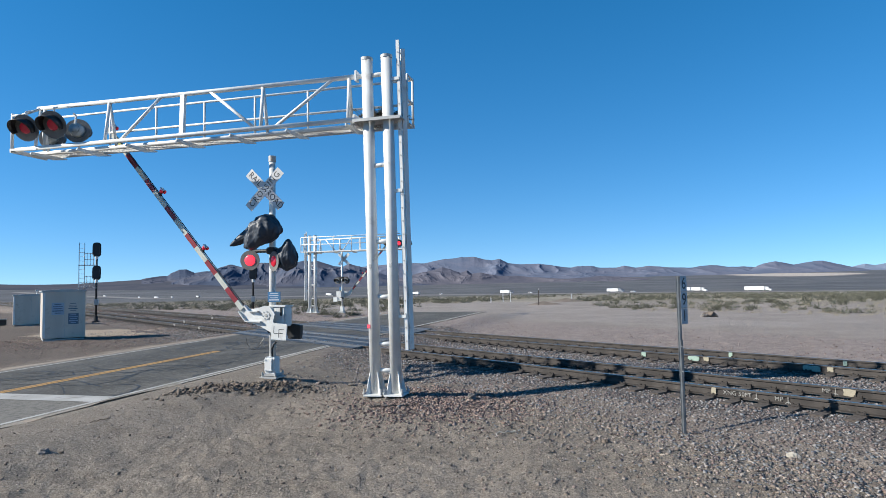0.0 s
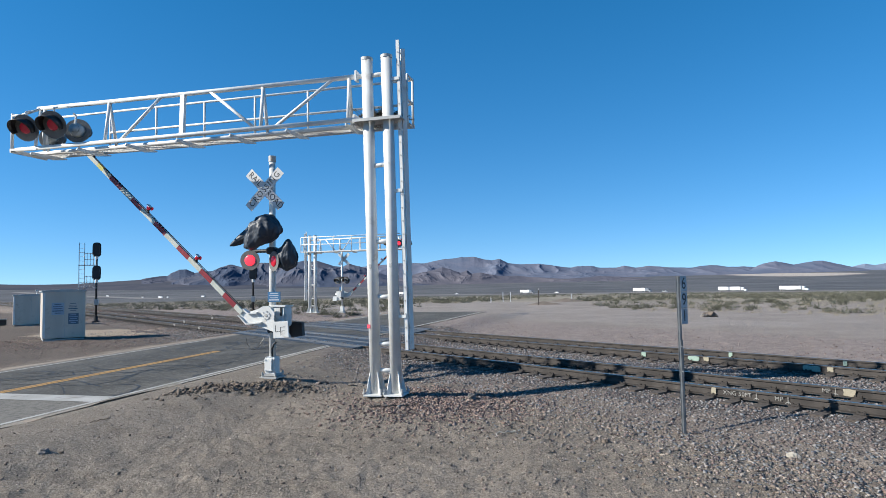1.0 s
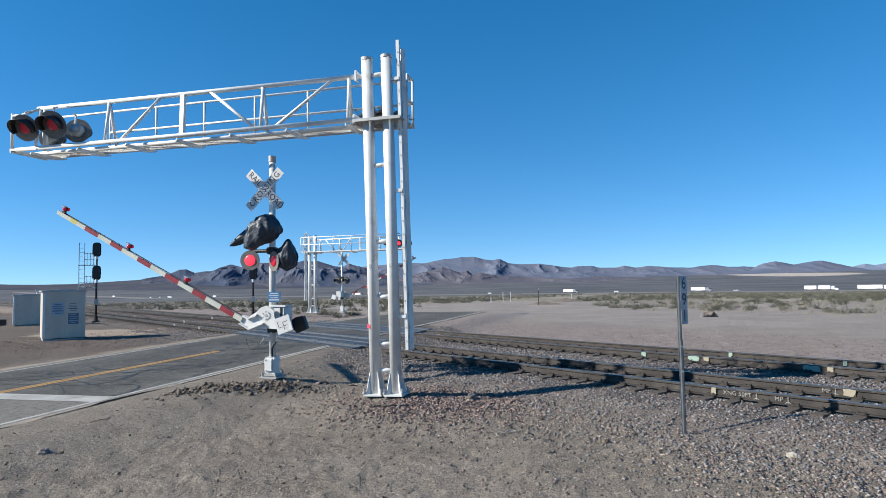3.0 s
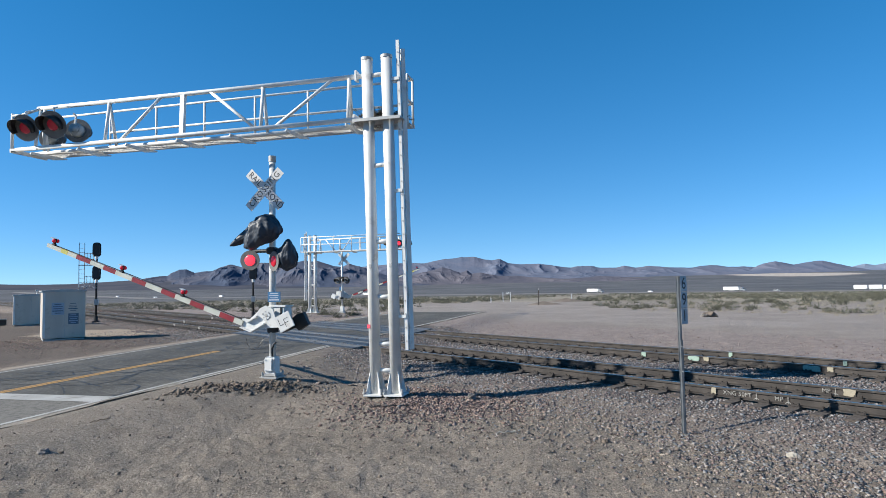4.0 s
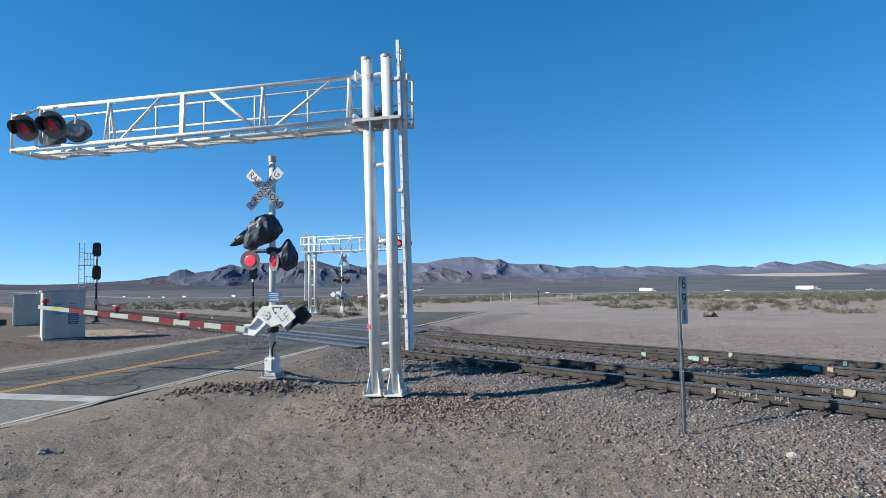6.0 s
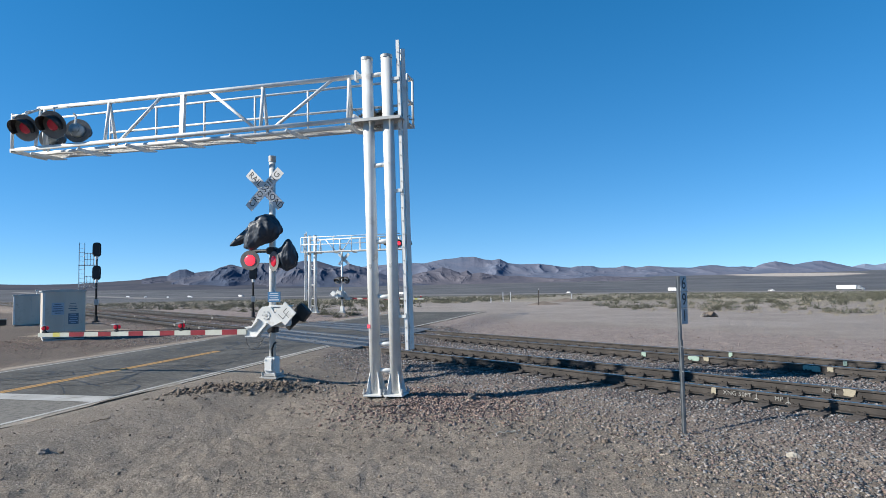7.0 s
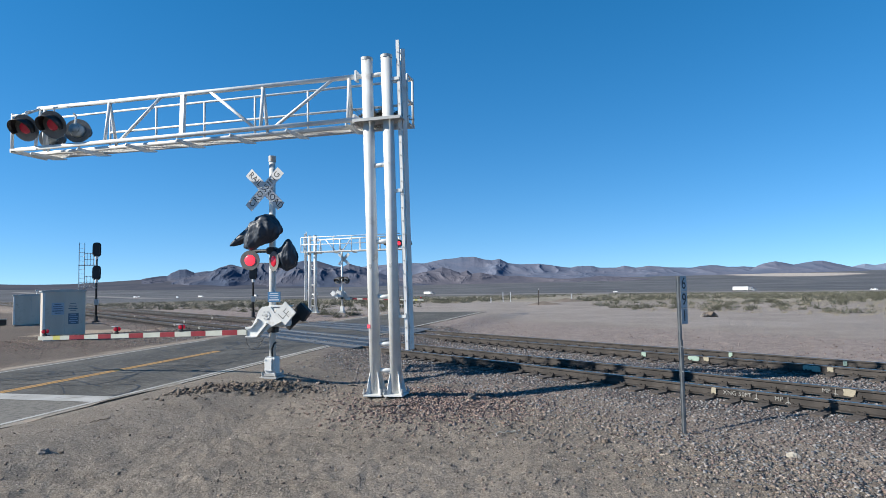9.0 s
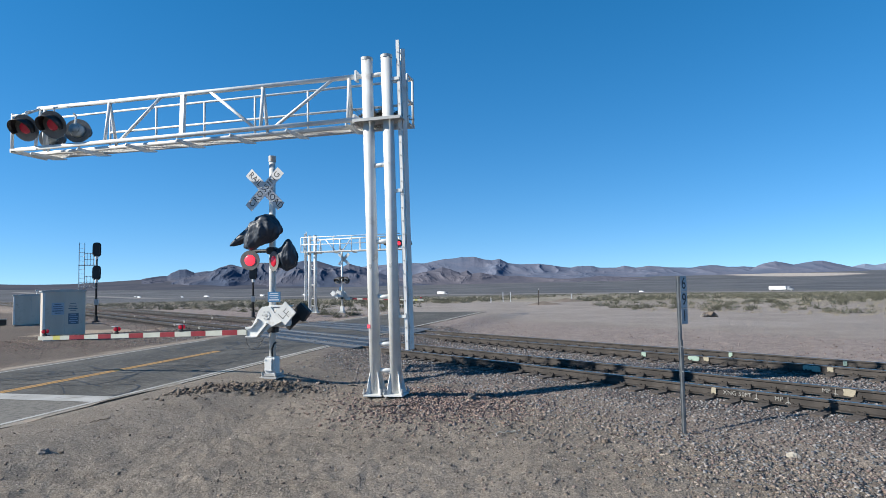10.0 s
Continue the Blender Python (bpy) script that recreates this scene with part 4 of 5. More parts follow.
def gate_signal(name, m, top, label, bagged, lamps):
    """A crossing signal with a gate: mast, crossbuck, lamps, mechanism; returns the thing and its moving arm. +y looks at the traffic, the arm lies along +x."""
    t = thing(name, m, label, "crossing signal", "gate signals")
    part("mast", rod(B(), (0, 0, 0.3), (0, 0, top), 0.075, 20), GALV, t, "silver aluminium tube", True)
    part("mast_cap", rod(B(), (0, 0, top - 0.13), (0, 0, top + 0.01), 0.088, 20), GREYPAINT, t)
    b = B()
    box(b, (0, 0, 0.02), (0.44, 0.44, 0.04), None, 0.006)
    box(b, (0, 0, 0.075), (0.34, 0.34, 0.05), None, 0.006)
    for sx in (-1, 1):
        for sy in (-1, 1):
            rod(b, (sx * 0.17, sy * 0.17, 0.03), (sx * 0.17, sy * 0.17, 0.15), 0.02, 8)
    part("base_flange", b, GREYPAINT, t)
    b = B()
    box(b, (0, 0.02, 0.29), (0.27, 0.24, 0.40), None, 0.02)
    box(b, (0.02, 0.155, 0.31), (0.20, 0.04, 0.30), None, 0.015)
    for sx in (-0.07, 0.09):
        for sz in (0.19, 0.43):
            rod(b, (sx, 0.17, sz), (sx, 0.19, sz), 0.016, 8)
    part("junction_base", b, GALV, t, "cast aluminium junction box")
    part("cable", bent(B(), [(-0.05, 0.10, 0.5), (-0.06, 0.13, 0.68), (-0.12, 0.14, 0.80), (-0.17, 0.13, 0.84)], 0.022, 8), BLACK, t, "black flexible conduit", True)
    # crossbuck
    zc = top - 0.80
    cb = part("crossbuck", box(B(), (0.06, 0.10, zc), (0.24, 0.02, 0.08)), GREYPAINT, t)
    for a, text, y in ((45, "CROSSING", 0.127), (-45, "RAILROAD", 0.115)):
        b = B()
        box(b, (0, 0, 0), (1.22, 0.006, 0.232), None)
        bl = part("blade", b, SIGN_W, cb, "white blade with black capitals")
        # +y is the face: turn the blade about it
        bl.matrix_basis = pose(0.13, y, zc) @ Matrix.Rotation(radians(a), 4, "Y")
        for word, x in ((("CROSSING", 0.0),) if text == "CROSSING" else (("RAIL", 0.36), ("ROAD", -0.36))):
            o = lettering("lettering", word, 0.20, INK, bl, pose(x, 0.0045, 0, 90, 0, 180), 1.22 if len(word) > 4 else 1.08)
            o.scale = (0.95, 1, 1)
    # lamp arms
    zl = top - 2.50
    b = B()
    bent(b, [(0.48, 0.04, zl + 0.24), (-0.48, 0.04, zl + 0.24)], 0.042, 12)
    box(b, (0, 0.0, zl + 0.24), (0.22, 0.22, 0.16), None, 0.02)
    for x in (-0.40, 0.40):
        rod(b, (x * 1.15, 0.04, zl + 0.26), (x * 1.15, 0.04, zl), 0.03, 10)
    part("lamp_arm", b, BLACK, t, "black pipe cross-arm")
    for x, y, z, turn, lamp in lamps:
        flasher(t, pose(x, y, zl + z, 0, 0, turn), 0.235, 0.13, lamp, hooded=not bagged)
    if bagged:
        for (x, y, z, r, sx, sz, tip, name2) in ((0.36, 0.02, 0.80, 0.20, 1.0, 0.9, (0.80, 0.10, -0.52), "bag"), (0.02, 0.24, 0.75, 0.31, 0.95, 0.98, (0.42, 0.2, -0.42), "bag"), (-0.44, 0.10, 0.07, 0.24, 0.9, 1.2, (-0.1, 0.1, 0.2), "bag")):
            b = B()
            bmesh.ops.create_icosphere(b, subdivisions=5, radius=r)
            tv = Vector(tip)
            for v in b.verts:
                d = v.co.normalized()
                k = max(0.0, d.dot(tv.normalized()))
                v.co = Vector((v.co.x * sx, v.co.y, v.co.z * sz)) + tv * 0.62 * k ** 5
                fold = abs(noise.noise(Vector((d.x * 3.2, d.y * 3.2, d.z * 1.3)) + Vector((z * 3, x, 0)))) * 1.1 + 0.35 * abs(noise.noise(d * 6.0 + Vector((x * 5, 0, z))))
                v.co += d * r * (0.20 * noise.noise(d * 1.7 + Vector((x * 9, y, z))) + 0.10 - 0.24 * max(0.0, 0.30 - fold))
            for v in b.verts:
                low = max(0.0, min(1.0, 0.6 - v.co.z / r))
                v.co += Vector((v.co.x, v.co.y, 0)) * 0.07 * low * math.sin(math.atan2(v.co.y, v.co.x) * 9 + 2 * noise.noise(v.co * 3))
            for k in range(5):
                q = Vector((-0.35 + 0.24 * k, 0.1 * (k % 2), 0.86 - 0.06 * abs(k - 1))) * r
                bmesh.ops.create_icosphere(b, subdivisions=2, radius=r * 0.19, matrix=Matrix.Translation(q) @ Matrix.Rotation(k * 0.9, 4, "Y") @ Matrix.Diagonal((1.3, 0.6, 0.7, 1)))
            bag = part("bag", b, PLASTIC, t, "black plastic bag tied over an unused lamp", True)
            bag.matrix_basis = pose(x, y, zl + z)
            part("tie_cord", rod(B(), (0, -r * 0.35, 0), (0, -r * 0.45, 0), r * 1.0, 20), PLASTIC, bag)
    # mechanism housing on the mast
    zm = 1.47
    b = B()
    box(b, (-0.20, -0.02, zm - 0.04), (0.42, 0.34, 0.46), None, 0.03)
    box(b, (-0.20, -0.02, zm + 0.20), (0.46, 0.37, 0.04), None, 0.01)
    box(b, (0.02, 0.10, zm), (0.22, 0.16, 0.40), None, 0.02)
    mech = part("mechanism_box", b, WHITE, t, "white gate mechanism housing")
    part("latch", box(B(), (-0.31, 0.155, zm + 0.08), (0.05, 0.02, 0.20), None, 0.005), BLACK, mech)
    part("clamp", box(B(), (0, -0.02, zm - 0.35), (0.20, 0.20, 0.14), None, 0.01), BLACK, t)
    b = B()
    box(b, (-0.14, 0.17, zm + 0.42), (0.33, 0.008, 0.24), None)
    sg = part("notice_sign", b, SIGN_B, t, "small blue notice plate with white writing")
    for k, w in enumerate((0.22, 0.24, 0.20, 0.26)):
        part("writing_bar", box(B(), (-0.14, 0.1755, zm + 0.50 - 0.05 * k), (w, 0.002, 0.012 if k < 3 else 0.022)), SIGN_W, sg)
    # the arm that swings, about an axle along y
    arm = part("gate_arm", rod(B(), (0, -0.10, 0), (0, 0.045, 0), 0.10, 24), WHITE, t, "swinging gate arm with counterweight")
    b = B()
    plate = [(0.10, 0.20), (-0.12, 0.19), (-0.22, 0.05), (-0.36, 0.02), (-0.42, -0.14), (-0.10, -0.28), (0.10, -0.41), (0.20, -0.50), (0.52, -0.50), (0.52, -0.27), (0.38, -0.25), (0.26, -0.05), (0.20, 0.10)]
    prism(b, plate, 0.0, 0.035)
    prism(b, [(0.19, -0.12), (0.36, -0.30), (0.52, -0.30), (0.52, -0.27), (0.34, -0.26), (0.20, -0.08)], 0.0, 0.10)
    prism(b, [(-0.05, -0.20), (0.22, -0.50), (0.52, -0.50), (0.52, -0.475), (0.23, -0.475), (-0.03, -0.18)], 0.0, 0.10)
    part("elbow_bracket", b, WHITE, arm, "white bent support bracket")
    for k in range(6):
        a = k * math.pi / 3
        part("bolt", rod(B(), (0.085 * math.cos(a), 0.035, 0.085 * math.sin(a)), (0.085 * math.cos(a), 0.052, 0.085 * math.sin(a)), 0.019, 8), GREYPAINT, arm)
    part("hub", rod(B(), (0, 0.03, 0), (0, 0.055, 0), 0.035, 16), GREYPAINT, arm)
    cw = part("counterweight_plate", box(B(), (0, 0, 0), (0.40, 0.03, 0.38), None, 0.008), WHITE, arm, "square white counterweight plate with painted marks")
    cw.matrix_basis = pose(-0.52, 0.075, 0.04) @ Matrix.Rotation(radians(51 - 4), 4, "Y")
    for p, q in (((0.13, 0.12), (0.13, -0.04)), ((0.13, -0.04), (0.02, -0.04)), ((0.0, 0.06), (0.0, -0.13)), ((0.0, 0.06), (-0.12, 0.06)), ((0.0, -0.03), (-0.10, -0.03))):
        part("painted_mark", bar(B(), (p[0], 0.0165, p[1]), (q[0], 0.0165, q[1]), 0.003, 0.012), INK, cw)
    b = B()
    prism(b, [(-0.17, -0.17), (0.12, -0.19), (0.18, -0.06), (0.16, 0.15), (0.02, 0.18), (-0.17, 0.15)], -0.08, 0.05)
    prism(b, [(0.10, -0.10), (0.52, -0.06), (0.52, 0.06), (0.10, 0.10)], 0.0, 0.05)
    # the near gate's weight is coloured black for the shade it hangs in
    w = part("counterweight", b, BLACK if bagged else GALV, arm, "counterweight darkened to black for shade" if bagged else "grey counterweight")
    w.matrix_basis = pose(-0.56, -0.62, 0.03) @ Matrix.Rotation(radians(47), 4, "Y")
    # striped boom
    L0, L1 = 0.50, 6.60
    edges = [0.50, 0.74, 1.15, 1.60, 2.01, 2.46, 2.88, 3.36, 3.79, 4.32, 4.71, 5.14, 5.60, 5.90, 6.12, 6.60]
    for k, (a, c) in enumerate(zip(edges, edges[1:])):
        h = 0.060 - 0.010 * (a - L0) / (L1 - L0)
        za, zc2 = -0.385 - 0.022 * (a - L0), -0.385 - 0.022 * (c - L0)
        b = B()
        bar(b, (a, 0.05, za), (c - 0.002, 0.05, zc2), 0.045, h * 2)
        red = k % 2 == 1
        hue = ARM_Y if k == len(edges) - 3 else ARM_R if red else ARM_W
        part("stripe", b, hue, arm, "red reflective stripe" if hue == ARM_R else "yellow reflective patch" if hue == ARM_Y else "pale reflective stripe")
    part("cable", rod(B(), (0.5, 0.03, -0.30), (L1 - 0.1, 0.03, -0.455), 0.012, 6), BLACK, arm, "black lamp cable")
    for x in (2.28, 4.16, 6.40):
        z = -0.385 - 0.022 * (x - L0) + 0.055
        b = B()
        box(b, (x, 0.05, z + 0.02), (0.10, 0.07, 0.05), None, 0.01)
        rod(b, (x, 0.05, z + 0.04), (x, 0.05, z + 0.17), 0.035, 12)
        lamp = part("arm_lamp", b, BLACK, arm, "small red gate lamp")
        for y in (0.10, -0.02):
            b = B()
            bmesh.ops.create_uvsphere(b, u_segments=16, v_segments=10, radius=0.050, matrix=Matrix.Translation((x, y, z + 0.115)) @ Matrix.Diagonal((1, 0.7, 1, 1)))
            part("lens", b, LAMP_DIM, lamp, "", True)
        part("visor", box(B(), (x, 0.12, z + 0.185), (0.11, 0.12, 0.014), None, 0.005), SIGN_W, lamp)
    part("loose_wire", bent(B(), [(0.55, 0.06, -0.5), (0.50, 0.07, -0.68), (0.38, 0.08, -0.80), (0.24, 0.08, -0.78), (0.16, 0.06, -0.66), (0.10, 0.0, -0.52)], 0.006, 6), BLACK, t, "thin drooping wire").matrix_basis = pose(0, 0.20, 1.47)
    return t, arm


GATE = pose(-4.253, 15.75, 0.27, 0, 0, 164.7) @ Matrix.Scale(1.05, 4)
near_gate, near_arm = gate_signal("crossing_gate_signal", GATE, 5.24, "silver crossing signal with crossbuck, bagged lamps and lowering gate", True,
    [(0.48, 0.20, 0.02, 10, LAMP_ON), (-0.16, 0.22, -0.02, -32, LAMP_DIM)])
FARG = pose(-8.0, 49.9, 0.46, 0, 0, -15.3)
far_gate, far_arm = gate_signal("crossing_gate_signal", FARG, 5.0, "silver crossing signal with lowering gate across the tracks", False,
    [(0.36, 0.16, 0.0, 0, DARKGREY), (-0.36, 0.16, 0.0, 0, DARKGREY), (0.36, -0.16, 0.0, 180, CLEAR), (-0.36, -0.16, 0.0, 180, CLEAR)])

# ---- wayside things ----
def cabinet(m, w, d, h, label, signs):
    """A metal equipment cabinet on legs of a low plinth; its front looks along -y."""
    t = thing("equipment_cabinet", m, label, "equipment cabinet", "wayside cabinets")
    b = B()
    box(b, (0, 0, h / 2 + 0.06), (w, d, h - 0.12), None, 0.012)
    part("body", b, TAN, t)
    b = B()
    box(b, (0, 0, 0.04), (w - 0.08, d - 0.08, 0.10))
    part("plinth", b, GREYPAINT, t)
    b = B()
    prism(b, [(-w / 2 - 0.06, h - 0.02), (w / 2 + 0.06, h - 0.02), (w / 2 + 0.06, h + 0.05), (0, h + 0.10), (-w / 2 - 0.06, h + 0.05)], -d / 2 - 0.06, d / 2 + 0.06)
    roof = part("roof", b, GREYPAINT, t, "shallow pitched metal roof")
    for sx in (-0.36, 0.36):
        g = B()
        prism(g, [(-0.05, h - 0.04), (0.05, h - 0.04), (0.05, h + 0.07), (-0.05, h + 0.07)], -d / 2 - 0.085, -d / 2 - 0.062)
        o = part("lifting_lug", g, GREYPAINT, roof)
        o.location.x = sx * w
    b = B()
    box(b, (-w / 2 + 0.05, -d / 2 - 0.012, h / 2 + 0.05), (0.10, 0.02, h - 0.20), None, 0.004)
    part("corner_trim", b, GALV, t)
    b = B()
    box(b, (0.02, -d / 2 - 0.003, h / 2 + 0.05), (0.012, 0.008, h - 0.25))
    part("door_seam", b, GREYPAINT, t)
    b = B()
    box(b, (w * 0.42, -d / 2 - 0.03, h * 0.5), (0.03, 0.05, 0.16), None, 0.006)
    part("door_handle", b, GREYPAINT, t)
    if signs:
        for x, z, sw, sh, face, ink in ((-0.27, 1.53, 0.52, 0.58, SIGN_P, NOTICE), (0.36, 1.60, 0.46, 0.46, TAN, NOTICE), (0.38, 1.03, 0.44, 0.52, NOTICE, SIGN_P)):
            s = part("notice", box(B(), (x, -d / 2 - 0.006, z), (sw, 0.008, sh)), face, t, "printed warning notice")
            rows = 5
            for k in range(rows):
                q = sh * (0.36 - 0.18 * k)
                part("writing_bar", box(B(), (x, -d / 2 - 0.0115, z + q), (sw * (0.55, 0.8, 0.7, 0.85, 0.5)[k], 0.002, sh * (0.06, 0.05, 0.07, 0.09, 0.07)[k])), ink, s)
    return t


SIGN_P = mat("pale_blue_notice", (0.36, 0.44, 0.53), (0.42, 0.50, 0.58), 2.0, 0.5, 0, 0.02, 40, 0.05)
NOTICE = mat("slate_notice", (0.10, 0.14, 0.19), (0.15, 0.19, 0.24), 3.0, 0.5, 0, 0.02, 40, 0.1)
cabinet(pose(-18.78, 31.27, gz(-18.7, 31.0) - 0.02, 0, 0, 35.5), 1.78, 1.7, 2.36, "beige metal equipment cabinet with printed notices", True)
cabinet(pose(-29.25, 44.9, gz(-29.25, 44.9) - 0.02, 0, 0, 35), 2.05, 1.6, 2.15, "beige metal equipment cabinet behind the first", False)
dark_box = thing("junction_box", pose(-31.4, 45.2, gz(-31.4, 45.2), 0, 0, 30), "small dark junction box on the ground", "junction box")
part("body", box(B(), (0, 0, 0.22), (0.42, 0.35, 0.44), None, 0.02), BLACK, dark_box)
part("lid", box(B(), (0, 0, 0.46), (0.46, 0.39, 0.05), None, 0.01), GREYPAINT, dark_box)
vent = thing("roof_vent", pose(-28.9, 45.0, gz(-29.6, 44.9) + 2.15), "small pipe vent on a cabinet roof", "vent")
part("pipe", rod(B(), (0, 0, 0), (0, 0, 0.28), 0.03, 10), GALV, vent)
part("cap", rod(B(), (0, 0, 0.26), (0, 0, 0.38), 0.07, 12), GREYPAINT, vent)


def block_signal(m, h, label, climb=True):
    """A railway block signal: black mast, two rounded heads, a ladder with two platforms. Its heads look along +y."""
    t = thing("block_signal", m, label, "railway signal", "block signals")
    part("mast", rod(B(), (0, 0, 0.1), (0, 0, h - 0.2), 0.075, 14), BLACK, t, "", True)
    b = B()
    box(b, (0, 0, 0.06), (0.5, 0.5, 0.14), None, 0.02)
    rod(b, (0, 0, 0.1), (0, 0, 0.5), 0.14, 12)
    part("foot", b, BLACK, t)
    part("case", box(B(), (0.02, 0, 1.55), (0.30, 0.30, 0.45), None, 0.03), GREYPAINT, t, "grey cable case")
    part("cross_strut", box(B(), (0, 0, h - 3.25), (0.75, 0.06, 0.20)), BLACK, t)
    for z in (h - 0.55, h - 2.35):
        b = B()
        pts = []
        for k in range(28):
            a = 2 * math.pi * k / 28
            c, s = math.cos(a), math.sin(a)
            pts.append((0.30 * math.copysign(abs(c) ** 0.8, c), z + (0.26 if s > 0 else -0.26) + 0.30 * math.copysign(abs(s) ** 0.8, s)))
        prism(b, pts, -0.02, 0.02, "x")
        prism(b, [(y * 0.78, z + (q - z) * 0.85) for y, q in pts], -0.30, -0.02, "x")
        hd = part("signal_head", b, BLACK, t, "black oval signal head")
        for dz in (0.28, -0.05, -0.36):
            part("lens_hood", rod(B(), (0.02, 0, z + dz), (0.26, 0, z + dz), 0.12, 14), BLACK, hd)
        part("head_bracket", bent(B(), [(0.0, 0, z - 0.75), (0.0, 0, z - 0.5)], 0.11), GALV, hd)
    if not climb:
        return t
    lad = part("ladder", bar(B(), (0.2, 1.22, 0.9), (0.2, 1.22, h), 0.05, 0.05), GALV, t, "thin galvanised ladder")
    part("side_rail", bar(B(), (0.2, 0.85, 0.9), (0.2, 0.85, h), 0.04, 0.04), GALV, lad)
    z = 1.1
    while z < h:
        part("step", rod(B(), (0.2, 0.85, z), (0.2, 1.22, z), 0.014, 6), GALV, lad)
        z += 0.33
    for z in (h - 1.75, h - 3.5):
        p = part("platform", box(B(), (0.1, 0.60, z), (0.5, 1.25, 0.05)), GREYPAINT, t, "small service platform with railing")
        for zz in (0.45, 0.90):
            part("railing", rod(B(), (-0.12, 0.15, z + zz), (-0.12, 0.85, z + zz), 0.02, 8), GREYPAINT, p)
        for y in (0.2, 0.42, 0.64, 0.82):
            part("baluster", rod(B(), (-0.12, y, z), (-0.12, y, z + 0.95), 0.02, 8), GREYPAINT, p)
    return t


bs = block_signal(pose(-26.75, 48.8, gz(-26.75, 48.8) - 0.03, 0, 0, 112), 6.15, "black two-headed block signal with ladder and platforms")
block_signal(pose(-15.3, 50.9, gz(-15.3, 50.9) - 0.03, 0, 0, 100), 6.0, "black block signal between road and tracks", False)


def mile_post():
    t = thing("mile_post", pose(3.83, 10.32, gz(3.83, 10.32), 0, 0, 0), "galvanised channel post with three numbered plates", "mile post")
    u = [(-0.042, 0.012), (-0.028, 0.012), (-0.016, -0.022), (0.016, -0.022), (0.028, 0.012), (0.042, 0.012), (0.042, 0.018), (0.024, 0.018), (0.012, -0.016), (-0.012, -0.016), (-0.024, 0.018), (-0.042, 0.018)]
    part("sleeve", prism(B(), [(x * 0.9, y) for x, y in u], -0.1, 1.50, "z"), GALV_POST, t, "thicker ground stake")
    part("post", prism(B(), [(x * 0.75, y + 0.024) for x, y in u], 0.9, 2.53, "z"), GALV_POST, t)
    for z in (1.0, 1.4):
        part("bolt", rod(B(), (0, -0.03, z), (0, -0.045, z), 0.014, 6), GREYPAINT, t)
    turn = 39.3
    for k, d in enumerate("691"):
        z = 2.41 - 0.262 * k
        p = part("plate", box(B(), (0, 0, 0), (0.19, 0.005, 0.252), None, 0.002), PLATE, t, "plate tinted blue-grey for shade, with a dark numeral")
        p.matrix_basis = pose(0.065, -0.02, z, 0, 0, turn)
        lettering("numeral", d, 0.27, INK, p, pose(0, -0.0036, 0, 90, 0, 0))


# blue-grey tint stands for shade and sky reflection on white plates
PLATE = mat("shade_tinted_number_plate", (0.30, 0.35, 0.40), (0.38, 0.43, 0.48), 4.0, 0.4, 0.2, 0.03, 60, 0.08)
mile_post()


def rail_mark(name, o, s, w, material, h=(0.02, 0.165)):
    c = TD * s + TN * (o - 0.040)
    rnd = random.Random(int(s * 100))
    n = 18
    edge = []
    for k in range(n):
        a = 2 * math.pi * k / n
        ca, sa = math.cos(a), math.sin(a)
        g = 1 / max(abs(ca), abs(sa)) * rnd.uniform(0.84, 1.0)
        edge.append((w / 2 * ca * g, (h[0] + h[1]) / 2 + (h[1] - h[0]) / 2 * sa * g))
    ob = part(name, prism(B(), edge, -0.002, 0.002), material)
    ob.matrix_basis = pose(c.x, c.y, RAIL_TOP_Z - 0.178, 0, 0, math.degrees(math.atan2(-TD.y, -TD.x)))
    return ob


def rail_marks():
    """Paint patches and stencilled letters on the field side of the rails."""
    tr = {o.name: o for o in scene.objects if o.name.endswith("railway_track")}
    near, far = tr["near_railway_track"], tr["far_railway_track"]
    for o, s, w, m, p in ((RAILS[0], 6.36, 0.10, PAINT_C, near), (RAILS[1], 4.50, 0.22, PAINT_C, near), (RAILS[2], 9.35, 0.36, PAINT_G, far), (RAILS[2], 8.98, 0.16, PAINT_C, far), (RAILS[2], 6.32, 0.42, PAINT_G, far),
                          (RAILS[2], 5.91, 0.14, PAINT_C, far), (RAILS[2], 10.93, 0.16, PAINT_G, far), (RAILS[3], 9.05, 0.12, PAINT_G, far), (RAILS[3], 6.10, 0.10, PAINT_G, far)):
        q = rail_mark("paint_patch", o, s, w, m)
        q.parent = p
    for o, s in ((RAILS[0], 36.5), (RAILS[0], 41.0), (RAILS[1], 44.0), (RAILS[2], 40.0), (RAILS[2], 47.5), (RAILS[3], 52.0), (RAILS[1], 57.0)):
        q = rail_mark("paint_patch", o, s, 0.35, CHALK)
        q.parent = near if o < 15 else far
    turn = math.degrees(math.atan2(-TD.y, -TD.x))
    for o, s, text, size in ((RAILS[0], 5.90, "XNG 50FT", 0.115), (RAILS[0], 5.14, "MP", 0.115), (RAILS[1], 4.90, "MP", 0.115)):
        c = TD * s + TN * (o - 0.041)
        lettering("stencil", text, size, CHALK, near, pose(c.x, c.y, RAIL_TOP_Z - 0.178 + 0.09, 90, 0, turn), 1.05)
    for o, s in ((RAILS[0], 5.54), (RAILS[0], 4.98), (RAILS[1], 4.74)):
        c = TD * s + TN * (o - 0.041)
        b = B()
        bar(b, (0, 0, 0.02), (0, 0, 0.15), 0.003, 0.012)
        bar(b, (0, 0, 0.06), (-0.05, 0, 0.025), 0.003, 0.012)
        bar(b, (0, 0, 0.06), (0.05, 0, 0.025), 0.003, 0.012)
        q = part("stencil_mark", b, CHALK, near)
